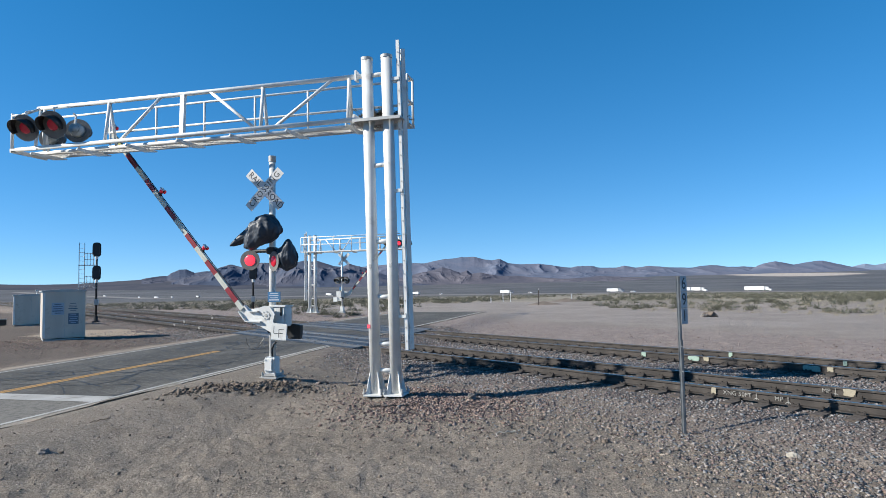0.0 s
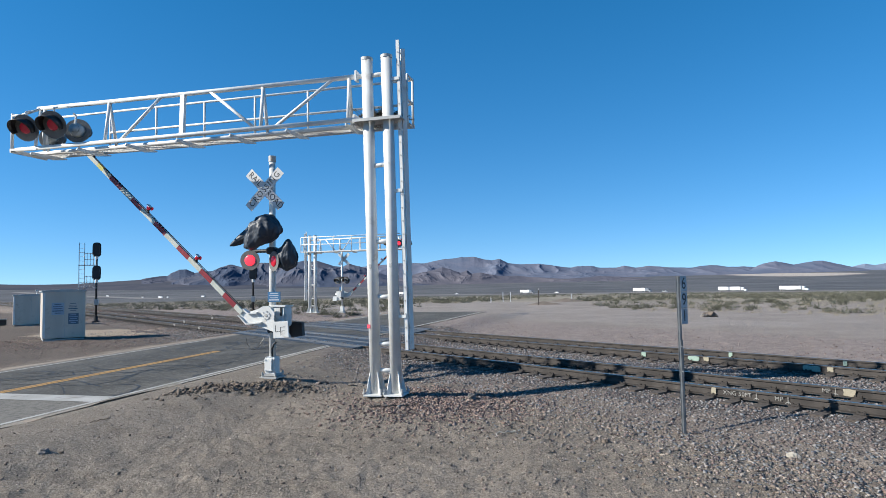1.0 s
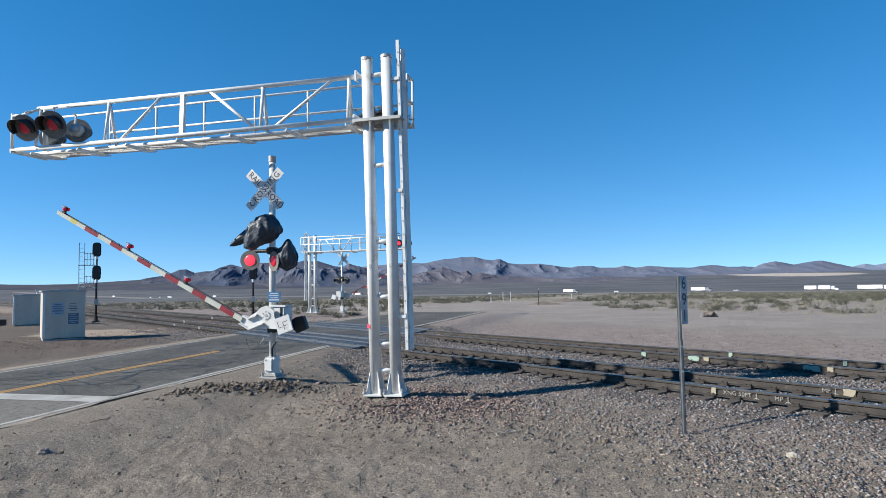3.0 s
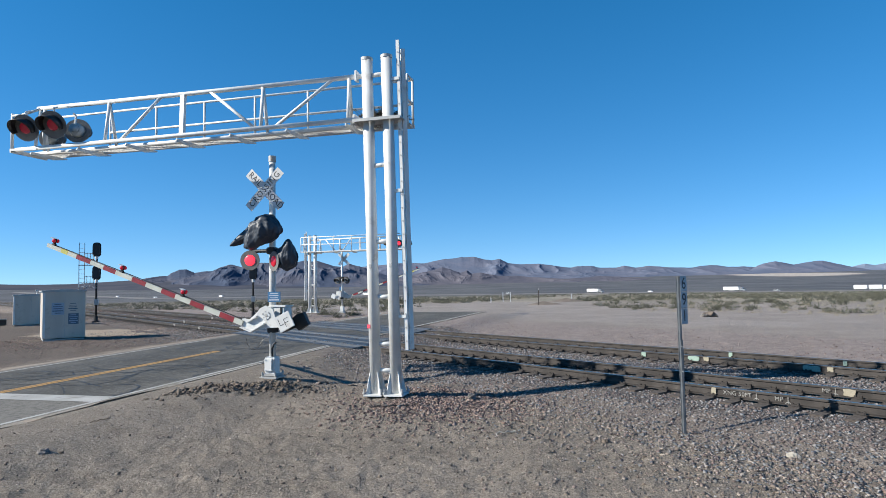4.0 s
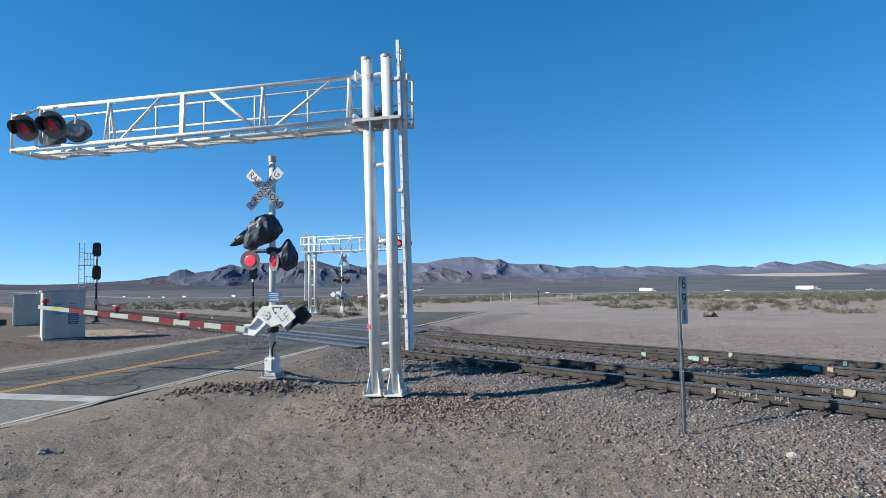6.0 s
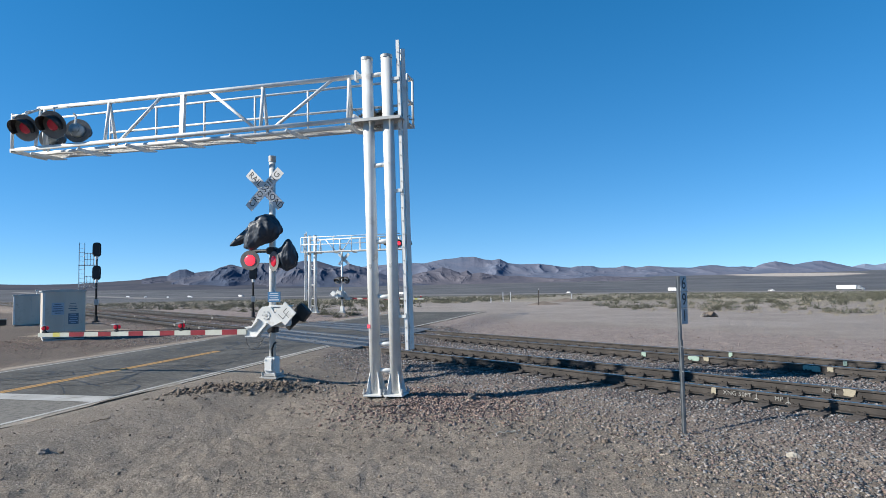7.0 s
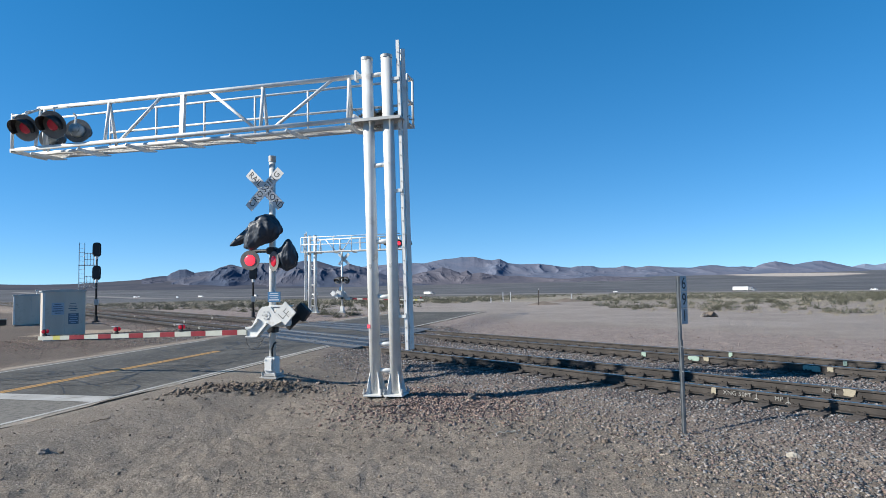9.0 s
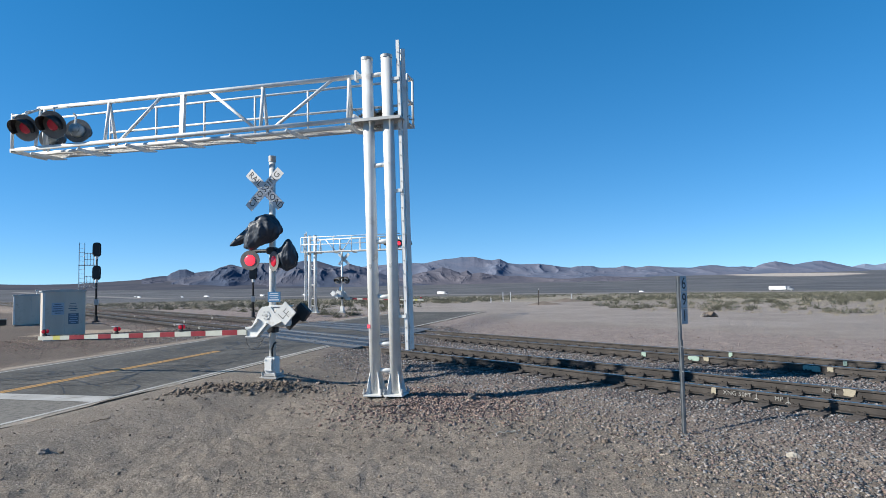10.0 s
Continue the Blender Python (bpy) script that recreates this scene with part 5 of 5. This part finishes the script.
        q.matrix_basis = pose(c.x, c.y, RAIL_TOP_Z - 0.178, 0, 0, turn)


CHALK = mat("faded_white_stencil", (0.24, 0.235, 0.22), (0.36, 0.35, 0.32), 8.0, 0.8, 0, 0.1, 40, 0.3, dirt=(0.09, 0.08, 0.07, 0.8))
rail_marks()


def marker(m, h, w, paint, label):
    t = thing("marker_post", m, label, "marker post", "roadside markers")
    part("post", box(B(), (0, 0, h / 2), (w, 0.05, h), None, 0.006), paint, t)
    part("reflector", box(B(), (0, -0.03, h - 0.15), (w * 0.8, 0.008, 0.16)), SIGN_W, t)
    return t


for x, y, h, w, p, lab in ((9.0, 96.5, 1.5, 0.11, SIGN_W, "white roadside marker post"), (10.1, 96.0, 1.5, 0.11, SIGN_W, "white roadside marker post"), (10.3, 69.0, 1.9, 0.09, TIE, "weathered wooden marker post"), (6.6, 89.0, 0.7, 0.12, SIGN_W, "short white marker post"),
                           (18.8, 93.5, 1.1, 0.12, SIGN_W, "white roadside marker post")):
    marker(pose(x, y, gz(x, y) - 0.03, 0, 0, random.Random(int(x * 9)).uniform(-15, 15)), h, w, p, lab)


# nest of twigs on the collar of the near signal
def nest():
    rnd = random.Random(12)
    t = thing("twig_nest", CANT @ pose(0.16, -0.42, 6.30), "tangled stick nest on the signal's walkway", "bird nest")
    b = B()
    for k in range(560):
        a = rnd.uniform(0, 6.28)
        r = abs(rnd.gauss(0, 0.17))
        p = Vector((r * math.cos(a) * 1.7, r * math.sin(a) * 0.9, rnd.uniform(0.0, 0.22)))
        d = Vector((rnd.gauss(0, 1), rnd.gauss(0, 0.6), rnd.gauss(0, 0.3))).normalized() * rnd.uniform(0.10, 0.26)
        rod(b, p - d, p + d, 0.008, 4)
    tagged(part("twigs", b, TWIG, t), kind="stuff")


nest()

# ---- vehicles on the highway ----
def wheel(parent, x, y, r, w=0.3):
    wh = part("wheel", rod(B(), (x, y - w / 2, r), (x, y + w / 2, r), r, 18), TYRE, parent)
    part("rim", rod(B(), (x, y - w / 2 - 0.01, r), (x, y + w / 2 + 0.01, r), r * 0.55, 14), GREYPAINT, wh)


def tractor(t, x, colour):
    """A truck tractor whose back stands at x, driving along +x."""
    b = B()
    prism(b, [(x, 1.0), (x, 3.7), (x + 1.3, 3.75), (x + 2.4, 2.9), (x + 2.65, 2.1), (x + 4.0, 1.9), (x + 4.3, 1.6), (x + 4.35, 0.6), (x + 2.6, 0.6), (x + 2.6, 1.0)], -1.2, 1.2)
    cab = part("cab", b, colour, t, "white truck cab with a sleeper")
    part("windscreen", prism(B(), [(x + 2.40, 2.88), (x + 2.66, 2.15), (x + 2.68, 2.15), (x + 2.43, 2.9)], -1.05, 1.05), GLASS_D, cab)
    for y in (-1.205, 1.205):
        part("side_window", box(B(), (x + 1.95, y, 2.45), (0.7, 0.02, 0.6)), GLASS_D, cab)
    part("frame_rail", box(B(), (x + 0.6, 0, 0.85), (6.0, 0.9, 0.3)), BLACK, t)
    for wx in (x - 1.6, x - 0.3, x + 3.3):
        for y in (-1.0, 1.0):
            wheel(t, wx, y, 0.5)


def trailer(t, x0, x1, colour):
    b = B()
    box(b, ((x0 + x1) / 2, 0, 2.65), (x1 - x0, 2.6, 2.8), None, 0.04)
    tr = part("trailer", b, colour, t, "white box trailer")
    part("landing_gear", box(B(), (x1 - 3.2, 0, 0.75), (0.2, 2.0, 1.0)), BLACK, tr)
    part("side_skirt", box(B(), ((x0 + x1) / 2 + 0.5, 0, 1.1), ((x1 - x0) * 0.45, 2.4, 0.4)), GREYPAINT, tr)
    for wx in (x0 + 1.0, x0 + 2.3):
        for y in (-1.05, 1.05):
            wheel(t, wx, y, 0.5)


def semi(label="white semi truck with a long box trailer", ends=((-13.0, 3.0),), colour=None):
    t = thing("semi_truck", pose(0, 0, 0), label, "truck", "highway traffic")
    for a, b in ends:
        trailer(t, a, b, TRUCK_W)
    tractor(t, ends[-1][1] + 0.9, colour or TRUCK_W)
    return t


def box_truck():
    t = thing("box_truck", pose(0, 0, 0), "white box truck on the highway", "truck", "highway traffic")
    part("cargo_box", box(B(), (-1.2, 0, 2.3), (7.0, 2.5, 2.7), None, 0.04), TRUCK_W, t)
    b = B()
    prism(b, [(2.4, 0.6), (2.4, 2.6), (3.4, 2.6), (4.1, 1.7), (5.0, 1.5), (5.1, 0.6)], -1.1, 1.1)
    part("cab", b, TRUCK_W, t)
    part("windscreen", prism(B(), [(3.42, 2.55), (4.1, 1.75), (4.13, 1.76), (3.45, 2.57)], -1.0, 1.0), GLASS_D, t)
    for wx in (-3.2, 3.9):
        for y in (-1.0, 1.0):
            wheel(t, wx, y, 0.45)
    return t


def car(paint, label):
    t = thing("car", pose(0, 0, 0), label, "car", "highway traffic")
    b = B()
    prism(b, [(-2.3, 0.35), (-2.35, 0.95), (-1.9, 1.1), (-1.3, 1.65), (0.4, 1.7), (1.1, 1.1), (2.2, 0.95), (2.35, 0.4)], -0.9, 0.9)
    body = part("body", b, paint, t)
    for y in (-0.905, 0.905):
        part("side_window", prism(B(), [(-1.6, 1.12), (-1.15, 1.58), (0.3, 1.6), (0.85, 1.12)], y - 0.01, y + 0.01), GLASS_D, body)
    for wx in (-1.4, 1.4):
        for y in (-0.85, 0.85):
            wheel(t, wx, y, 0.34, 0.22)
    return t


def build_traffic():
    """Each vehicle with its place along the highway at the start, its speed and its lane."""
    a = semi()
    b = semi("white semi truck with two short trailers", ((-15.5, -6.8), (-5.6, 3.0)))
    grey = mat("grey_cab_paint", (0.25, 0.26, 0.28), (0.32, 0.33, 0.35), 0.5, 0.35, 0.2, 0.02, 10, 0.05)
    c = semi("white semi truck with a grey cab", ((-10.0, 3.0),), grey)
    d = box_truck()
    white = car(TRUCK_W, "white car on the highway")
    silver = mat("silver_car_paint", (0.42, 0.43, 0.44), (0.48, 0.49, 0.50), 1, 0.3, 0.3, 0.01, 10, 0.05)
    at = pose(0, 0, 0)
    return [(a, 383.4, 27.6, 0.0), (b, 327.6, 34.4, 4.0), (c, 246.9, 28.9, 0.0), (copy_thing(c, at), 105.9, 29.4, 0.0), (white, -5.0, 27.9, 0.0),
            (copy_thing(white, at), 136.0, 36.3, 4.0), (car(silver, "silver car on the highway"), 263.0, 32.8, 4.0), (copy_thing(c, at), -256.0, 25.5, 0.0), (copy_thing(a, at), -1393.0, 28.3, 0.0),
            (d, -1114.0, 27.6, 0.0), (copy_thing(a, at), -993.0, 28.6, 0.0), (copy_thing(c, at), -752.0, 28.2, 0.0), (copy_thing(c, at), -81.0, -28.3, 21.0), (copy_thing(d, at), -953.0, -25.3, 21.0)]


traffic = build_traffic()

# ---- stones, clods and scrub ----
def stone_shapes(count, seed):
    rs = np.random.RandomState(seed)
    base = np.array([(x, y, z) for x in (-1, 1) for y in (-1, 1) for z in (-1, 1)], float) * 0.72
    faces = np.array([(0, 1, 3), (0, 3, 2), (4, 6, 7), (4, 7, 5), (0, 4, 5), (0, 5, 1), (2, 3, 7), (2, 7, 6), (0, 2, 6), (0, 6, 4), (1, 5, 7), (1, 7, 3)])
    made = []
    for _ in range(count):
        v = base * rs.uniform(0.45, 1.35, (8, 1)) + rs.normal(0, 0.14, (8, 3))
        made.append(v)
    return made, faces


def strew(name, xs, ys, sizes, material, label, category, seed=1, sink=0.3, lift=0.0, flat=0.7):
    """Many stones in one mesh, each with its own turn and shape, half sunk into what it lies on."""
    rs = np.random.RandomState(seed)
    shapes, faces = stone_shapes(24, seed)
    shapes = np.array(shapes)
    sizes = sizes * 0.66
    n = len(xs)
    pick = rs.randint(0, len(shapes), n)
    a, b = rs.uniform(0, 6.283, n), rs.uniform(-0.6, 0.6, n)
    v = shapes[pick] * np.stack((rs.uniform(0.75, 1.3, n), rs.uniform(0.75, 1.2, n), np.full(n, flat) * rs.uniform(0.7, 1.2, n)), -1)[:, None, :] * sizes[:, None, None]
    cb, sb = np.cos(b)[:, None], np.sin(b)[:, None]
    y, z = v[:, :, 1] * cb - v[:, :, 2] * sb, v[:, :, 1] * sb + v[:, :, 2] * cb
    ca, sa = np.cos(a)[:, None], np.sin(a)[:, None]
    x, y = v[:, :, 0] * ca - y * sa, v[:, :, 0] * sa + y * ca
    g = ground_z(xs, ys)[:, None] + lift + sizes[:, None] * flat * (0.8 - 2 * sink)
    verts = np.stack((x + xs[:, None], y + ys[:, None], z + g), -1).reshape(-1, 3)
    fs = (faces[None] + (np.arange(n) * shapes.shape[1])[:, None, None]).reshape(-1, 3)
    me = bpy.data.meshes.new(name)
    me.vertices.add(len(verts))
    me.vertices.foreach_set("co", verts.ravel())
    me.loops.add(fs.size)
    me.loops.foreach_set("vertex_index", fs.ravel())
    me.polygons.add(len(fs))
    me.polygons.foreach_set("loop_start", np.arange(0, fs.size, 3))
    me.update(calc_edges=True)
    return tagged(link_mesh(name, me, material), label, category, kind="stuff")


def off_road(x, y, keep=4.3):
    return np.abs(road_n(x, y) - ROAD_MID) > keep


def off_rails(o):
    return np.min([np.abs(o - r) for r in RAILS], axis=0) > 0.085


def stones():
    rs = np.random.RandomState(7)
    # ballast: along the bed, thinning with distance
    n = 150000
    s = 2 + 46 * rs.uniform(0, 1, n) ** 1.8 - 8
    o = 20.5 - 13.5 * rs.uniform(0, 1, n) ** 1.1
    x, y = TD.x * s + TN.x * o, TD.y * s + TN.y * o
    edge = 9.4 + 1.8 * fbm(x * 0.6, y * 0.6, 77) - 2.0 * smooth(1.0, 4.5, x)
    keep = off_rails(o) & off_road(x, y) & (y > 4) & (np.abs(x) < y * 0.85 + 1) & ((o > edge) | (rs.uniform(0, 1, n) < 0.12)) & ((o < 19.4) | (rs.uniform(0, 1, n) < 0.4))
    x, y, s = x[keep], y[keep], s[keep]
    strew("ballast", x, y, (0.015 + 0.028 * rs.uniform(0, 1, len(x)) ** 1.5) * (1 + 0.012 * np.clip(s, 0, 50)), STONE_MIX, "grey and pink crushed stone ballast under the tracks", "ballast", 3, 0.24)
    # far part of the bed towards the left
    n = 16000
    s, o = rs.uniform(36, 120, n), rs.uniform(9.5, 20.2, n)
    x, y = TD.x * s + TN.x * o, TD.y * s + TN.y * o
    keep = off_rails(o) & off_road(x, y)
    x, y = x[keep], y[keep]
    strew("ballast", x, y, rs.uniform(0.035, 0.07, len(x)), RED_MIX, "grey crushed stone ballast along the distant tracks", "ballast", 5, 0.3)
    # loose gravel and pebbles on the dirt, denser towards the line
    n = 90000
    x = rs.uniform(-9, 9, n)
    y = 5.0 + 16 * rs.uniform(0, 1, n) ** 1.25
    o = track_o(x, y)
    dens = np.clip(0.06 + 0.5 * smooth(4.5, 9.0, o) + 0.9 * fbm(x * 0.5, y * 0.5, 51), 0.03, 1) * (0.35 + 0.65 * smooth(-3.5, 3.0, x))
    keep = (rs.uniform(0, 1, n) < dens) & (o < 9.6) & off_road(x, y, 4.2) & (np.abs(x) < y * 0.8 + 0.5)
    x, y = x[keep], y[keep]
    strew("loose_gravel", x, y, 0.011 + 0.032 * rs.uniform(0, 1, len(x)) ** 2.5 + 0.012 * smooth(5, 9, track_o(x, y)), PEBBLE_MIX, "loose pebbles scattered over the dirt", "gravel", 9, 0.42)
    # reddish rubble heaped round the foot of the signal
    n = 8200
    x, y = rs.normal(-0.2, 0.95, n), rs.normal(12.8, 0.85, n)
    keep = (np.abs(x + 1.29) + np.abs(y - 13.25) > 0.6) & (track_o(x, y) < 10.8)
    x, y = x[keep], y[keep]
    strew("rubble", x, y, 0.015 + 0.036 * rs.uniform(0, 1, len(x)) ** 2, RED_MIX, "reddish broken rubble round the signal's foot", "rubble", 11, 0.3)
    # dark clods of old tar and earth on the berm
    n = 3600
    t = rs.uniform(0, 1, n)
    x, y = -6.9 + 3.6 * t + rs.normal(0, 0.4, n), 13.3 + 1.6 * t + rs.normal(0, 0.38, n)
    keep = off_road(x, y, 4.05) & (np.hypot(x + 4.25, y - 15.75) > 0.4)
    x, y = x[keep], y[keep]
    strew("dirt_clods", x, y, 0.014 + 0.085 * rs.uniform(0, 1, len(x)) ** 7, CLOD, "dark crumbled clods of tar and earth beside the road", "clods", 13, 0.25, flat=0.6)
    # crumbs of earth over the bare foreground
    n = 7000
    x, y = rs.uniform(-7.5, 6, n), 5.2 + 9 * rs.uniform(0, 1, n)
    keep = off_road(x, y, 4.0) & (rs.uniform(0, 1, n) < np.clip(0.45 + 2.2 * fbm(x * 0.8, y * 0.8, 91), 0.03, 1)) & (np.abs(x) < y * 0.78)
    x, y = x[keep], y[keep]
    strew("earth_crumbs", x, y, 0.010 + 0.040 * rs.uniform(0, 1, len(x)) ** 3.5, CLOD, "crumbled earth and twigs on the bare dirt", "clods", 19, 0.4, flat=0.55)
    # stony verges across the line and by the cabinets
    n = 15000
    s, o = rs.uniform(-12, 60, n), 19.5 + 9 * rs.uniform(0, 1, n) ** 1.7
    x, y = TD.x * s + TN.x * o, TD.y * s + TN.y * o
    keep = off_road(x, y, 4.6)
    x, y = x[keep], y[keep]
    strew("verge_stones", x, y, 0.014 + 0.030 * rs.uniform(0, 1, len(x)) ** 2, RED_MIX, "reddish stones strewn on the far verge", "stones", 15, 0.3)
    n = 9000
    x, y = rs.normal(-18.5, 4.2, n), rs.normal(28.6, 2.4, n)
    keep = off_road(x, y, 5.2) & (road_n(x, y) < ROAD_MID)
    x, y = x[keep], y[keep]
    strew("verge_stones", x, y, 0.014 + 0.030 * rs.uniform(0, 1, len(x)) ** 2, RED_MIX, "dark reddish stones strewn round the cabinets", "stones", 17, 0.3)


CLOD = mat("dark_clod", (0.085, 0.064, 0.050), (0.20, 0.160, 0.126), 2.0, 0.95, 0.0, 0.5, 30, 0.3, per_island=0.4)


def boulder(x, y, r, material, label, seed, flat=0.7):
    b = B()
    bmesh.ops.create_icosphere(b, subdivisions=3, radius=r)
    for v in b.verts:
        d = v.co.normalized()
        v.co *= 1 + 0.45 * noise.noise(d * 1.6 + Vector((seed, 0, 0))) + 0.14 * noise.noise(d * 5 + Vector((seed, 3, 0)))
        v.co.z *= flat
    ob = part("rock", b, material)
    ob.matrix_basis = pose(x, y, gz(x, y) + r * flat * 0.35, 0, 0, seed * 40)
    return tagged(ob, label, "rock", "single rocks")


boulder(4.85, 9.0, 0.085, PALE, "pale limestone rock on the ballast slope", 1)
boulder(-5.8, 9.25, 0.075, STONE, "grey rock lying on the bare dirt", 2)
boulder(0.54, 13.2, 0.085, STONE, "dark angular rock near the signal", 3, 0.9)
boulder(17.4, 41.6, 0.42, CLOD, "dark boulder on the far gravel flat", 4, 0.6)
boulder(16.9, 41.2, 0.25, STONE, "grey boulder beside the dark one", 5, 0.6)
boulder(2.45, 9.9, 0.05, CLOD, "small dark rock among pale gravel", 6)


def stick(x, y, length, turn, material, label, r=0.012):
    b = B()
    rnd = random.Random(int(x * 100))
    pts = [Vector((length * (k / 5 - 0.5), rnd.uniform(-0.03, 0.03), 0.01 + 0.02 * (k % 2))) for k in range(6)]
    bent(b, pts, r, 6)
    ob = part("dry_stick", b, material)
    ob.matrix_basis = pose(x, y, gz(x, y) + 0.01, 0, 0, turn)
    tagged(ob, label, "stick", "litter")


stick(0.97, 10.45, 0.34, 15, PALE, "bleached stick lying on the dirt", 0.014)
stick(-1.07, 12.3, 0.75, 5, BLACK, "black scrap of cable lying on the dirt", 0.010)
stick(-5.9, 10.9, 0.35, 60, TWIG, "thin dry twig on the roadside dirt", 0.008)


def mound(x, y, w, h, seed):
    n = 26
    v, f = [], []
    for i in range(n):
        for j in range(n):
            a, b = 2 * i / (n - 1) - 1, 2 * j / (n - 1) - 1
            k = max(0.0, 1 - math.hypot(a, b)) ** 0.9
            px, py = x + a * w, y + b * w * 0.6
            v.append((px, py, gz(px, py) - 0.05 + h * k * (1 + 0.9 * float(fbm(px * 1.6, py * 1.6, seed)))))
    for i in range(n - 1):
        for j in range(n - 1):
            f.append((i * n + j, (i + 1) * n + j, (i + 1) * n + j + 1, i * n + j + 1))
    tagged(sheet("dirt_mound", v, f, MOUND), "low heap of pushed-up desert dirt", "dirt mound", "dirt heaps")


MOUND = mat("heaped_dirt", (0.14, 0.112, 0.09), (0.22, 0.18, 0.148), 0.8, 0.95, 0, 0.5, 12, 0.3)
mound(11.1, 70.4, 2.2, 0.38, 1)
mound(17.2, 89.0, 3.0, 0.5, 2)


def scrub(name, xs, ys, sizes, material, label, leaves, seed):
    """Desert bushes: each a spray of thin stems with many small leaf blades, open and ragged."""
    rs = np.random.RandomState(seed)
    n = len(xs)
    m = n * leaves
    k = np.repeat(np.arange(n), leaves)
    th = rs.uniform(0, 6.283, m)
    el = np.arccos(rs.uniform(0.05, 0.98, m))
    lob = 0.72 + 0.42 * np.sin(th * 3 + rs.uniform(0, 6.283, n)[k]) * np.sin(el * 2)
    rad = rs.uniform(0.35, 1.0, m) ** 0.6 * lob
    sz = sizes[k]
    c = np.stack((np.cos(th) * np.sin(el) * rad * sz * 1.05, np.sin(th) * np.sin(el) * rad * sz * 1.05, np.cos(el) * rad * sz * 0.95 + 0.02), -1)
    c += np.stack((xs[k], ys[k], ground_z(xs, ys)[k] - 0.03), -1)
    d1 = rs.normal(0, 1, (m, 3)) + np.stack((np.cos(th), np.sin(th), np.full(m, 1.2)), -1) * 0.8
    d1 /= np.linalg.norm(d1, axis=1)[:, None]
    d2 = rs.normal(0, 1, (m, 3))
    d2 /= np.linalg.norm(d2, axis=1)[:, None]
    w = (rs.uniform(0.10, 0.24, m) * sz)[:, None]
    v = np.stack((c - d1 * w, c + d2 * w * 0.45, c + d1 * w), 1).reshape(-1, 3)
    fs = np.arange(m * 3)
    me = bpy.data.meshes.new(name)
    me.vertices.add(len(v))
    me.vertices.foreach_set("co", v.ravel())
    me.loops.add(m * 3)
    me.loops.foreach_set("vertex_index", fs)
    me.polygons.add(m)
    me.polygons.foreach_set("loop_start", np.arange(0, m * 3, 3))
    me.update(calc_edges=True)
    return tagged(link_mesh(name, me, material), label, "desert scrub", kind="stuff")


def plant_scrub():
    rs = np.random.RandomState(23)

    def field(n, d0, d1, power, clear):
        d = d0 + (d1 - d0) * rs.uniform(0, 1, n) ** power
        k = rs.uniform(-0.78, 0.78, n)
        x, y = d * np.sin(k), d * np.cos(k)
        ok = (np.abs(road_n(x, y) - ROAD_MID) > 7) & ((track_o(x, y) > 24 + (clear - 24) * smooth(-0.12, 0.22, x / y)) | (track_o(x, y) < -14)) & (vnoise(x * 0.05, y * 0.05, 60) > 0.25)
        ok &= ~((np.abs(x - 9) < 5 + 0.02 * y) & (y < 90))
        return x[ok], y[ok]
    x, y = field(1500, 46, 130, 1.0, 46)
    scrub("creosote_scrub", x, y, rs.uniform(0.25, 0.8, len(x)), LEAF, "olive creosote bushes dotting the desert", 120, 31)
    x, y = field(6800, 90, 560, 1.15, 50)
    scrub("creosote_scrub", x, y, rs.uniform(0.45, 1.15, len(x)), LEAF, "olive creosote bushes farther across the desert", 40, 33)
    x, y = field(9000, 46, 300, 1.2, 44)
    scrub("dry_grass", x, y, rs.uniform(0.12, 0.40, len(x)), STRAW, "straw-coloured dry grass tufts between the bushes", 44, 35)
    x, y = field(7000, 560, 2200, 1.2, 50)
    scrub("creosote_scrub", x, y, rs.uniform(0.7, 1.5, len(x)), LEAF, "dark specks of scrub on the distant plain", 16, 37)


stones()
plant_scrub()


# ---- what moves ----
GATE_ROWS = [(0, 51.0), (0.5, 47.3), (1, 43.5), (1.5, 39.7), (2, 36.0), (2.5, 32.3), (3, 28.5), (3.5, 24.6), (4, 20.7), (4.5, 17.2), (5, 13.65), (5.5, 10.1), (6, 6.6), (6.5, 3.0), (6.8, 1.25), (7, 0.35), (7.25, -0.25), (7.5, -0.4), (10, -0.4)]


def motions():
    for arm in (near_arm, far_arm):
        walk(arm, [(t, pose(0.0, 0.25, 1.47) @ pose(0, 0, 0, 0, -a, 0)) for t, a in GATE_ROWS])
    for ob, s0, v, off in traffic:
        head = math.degrees(math.atan2(HW.y, HW.x)) + (180 if v < 0 else 0)
        rows = []
        for k in range(21):
            t = k * 0.5
            p = hw_point(s0 + v * t, off)
            rows.append((t, pose(p.x, p.y, p.z, 0, 0, head)))
        walk(ob, rows)


motions()
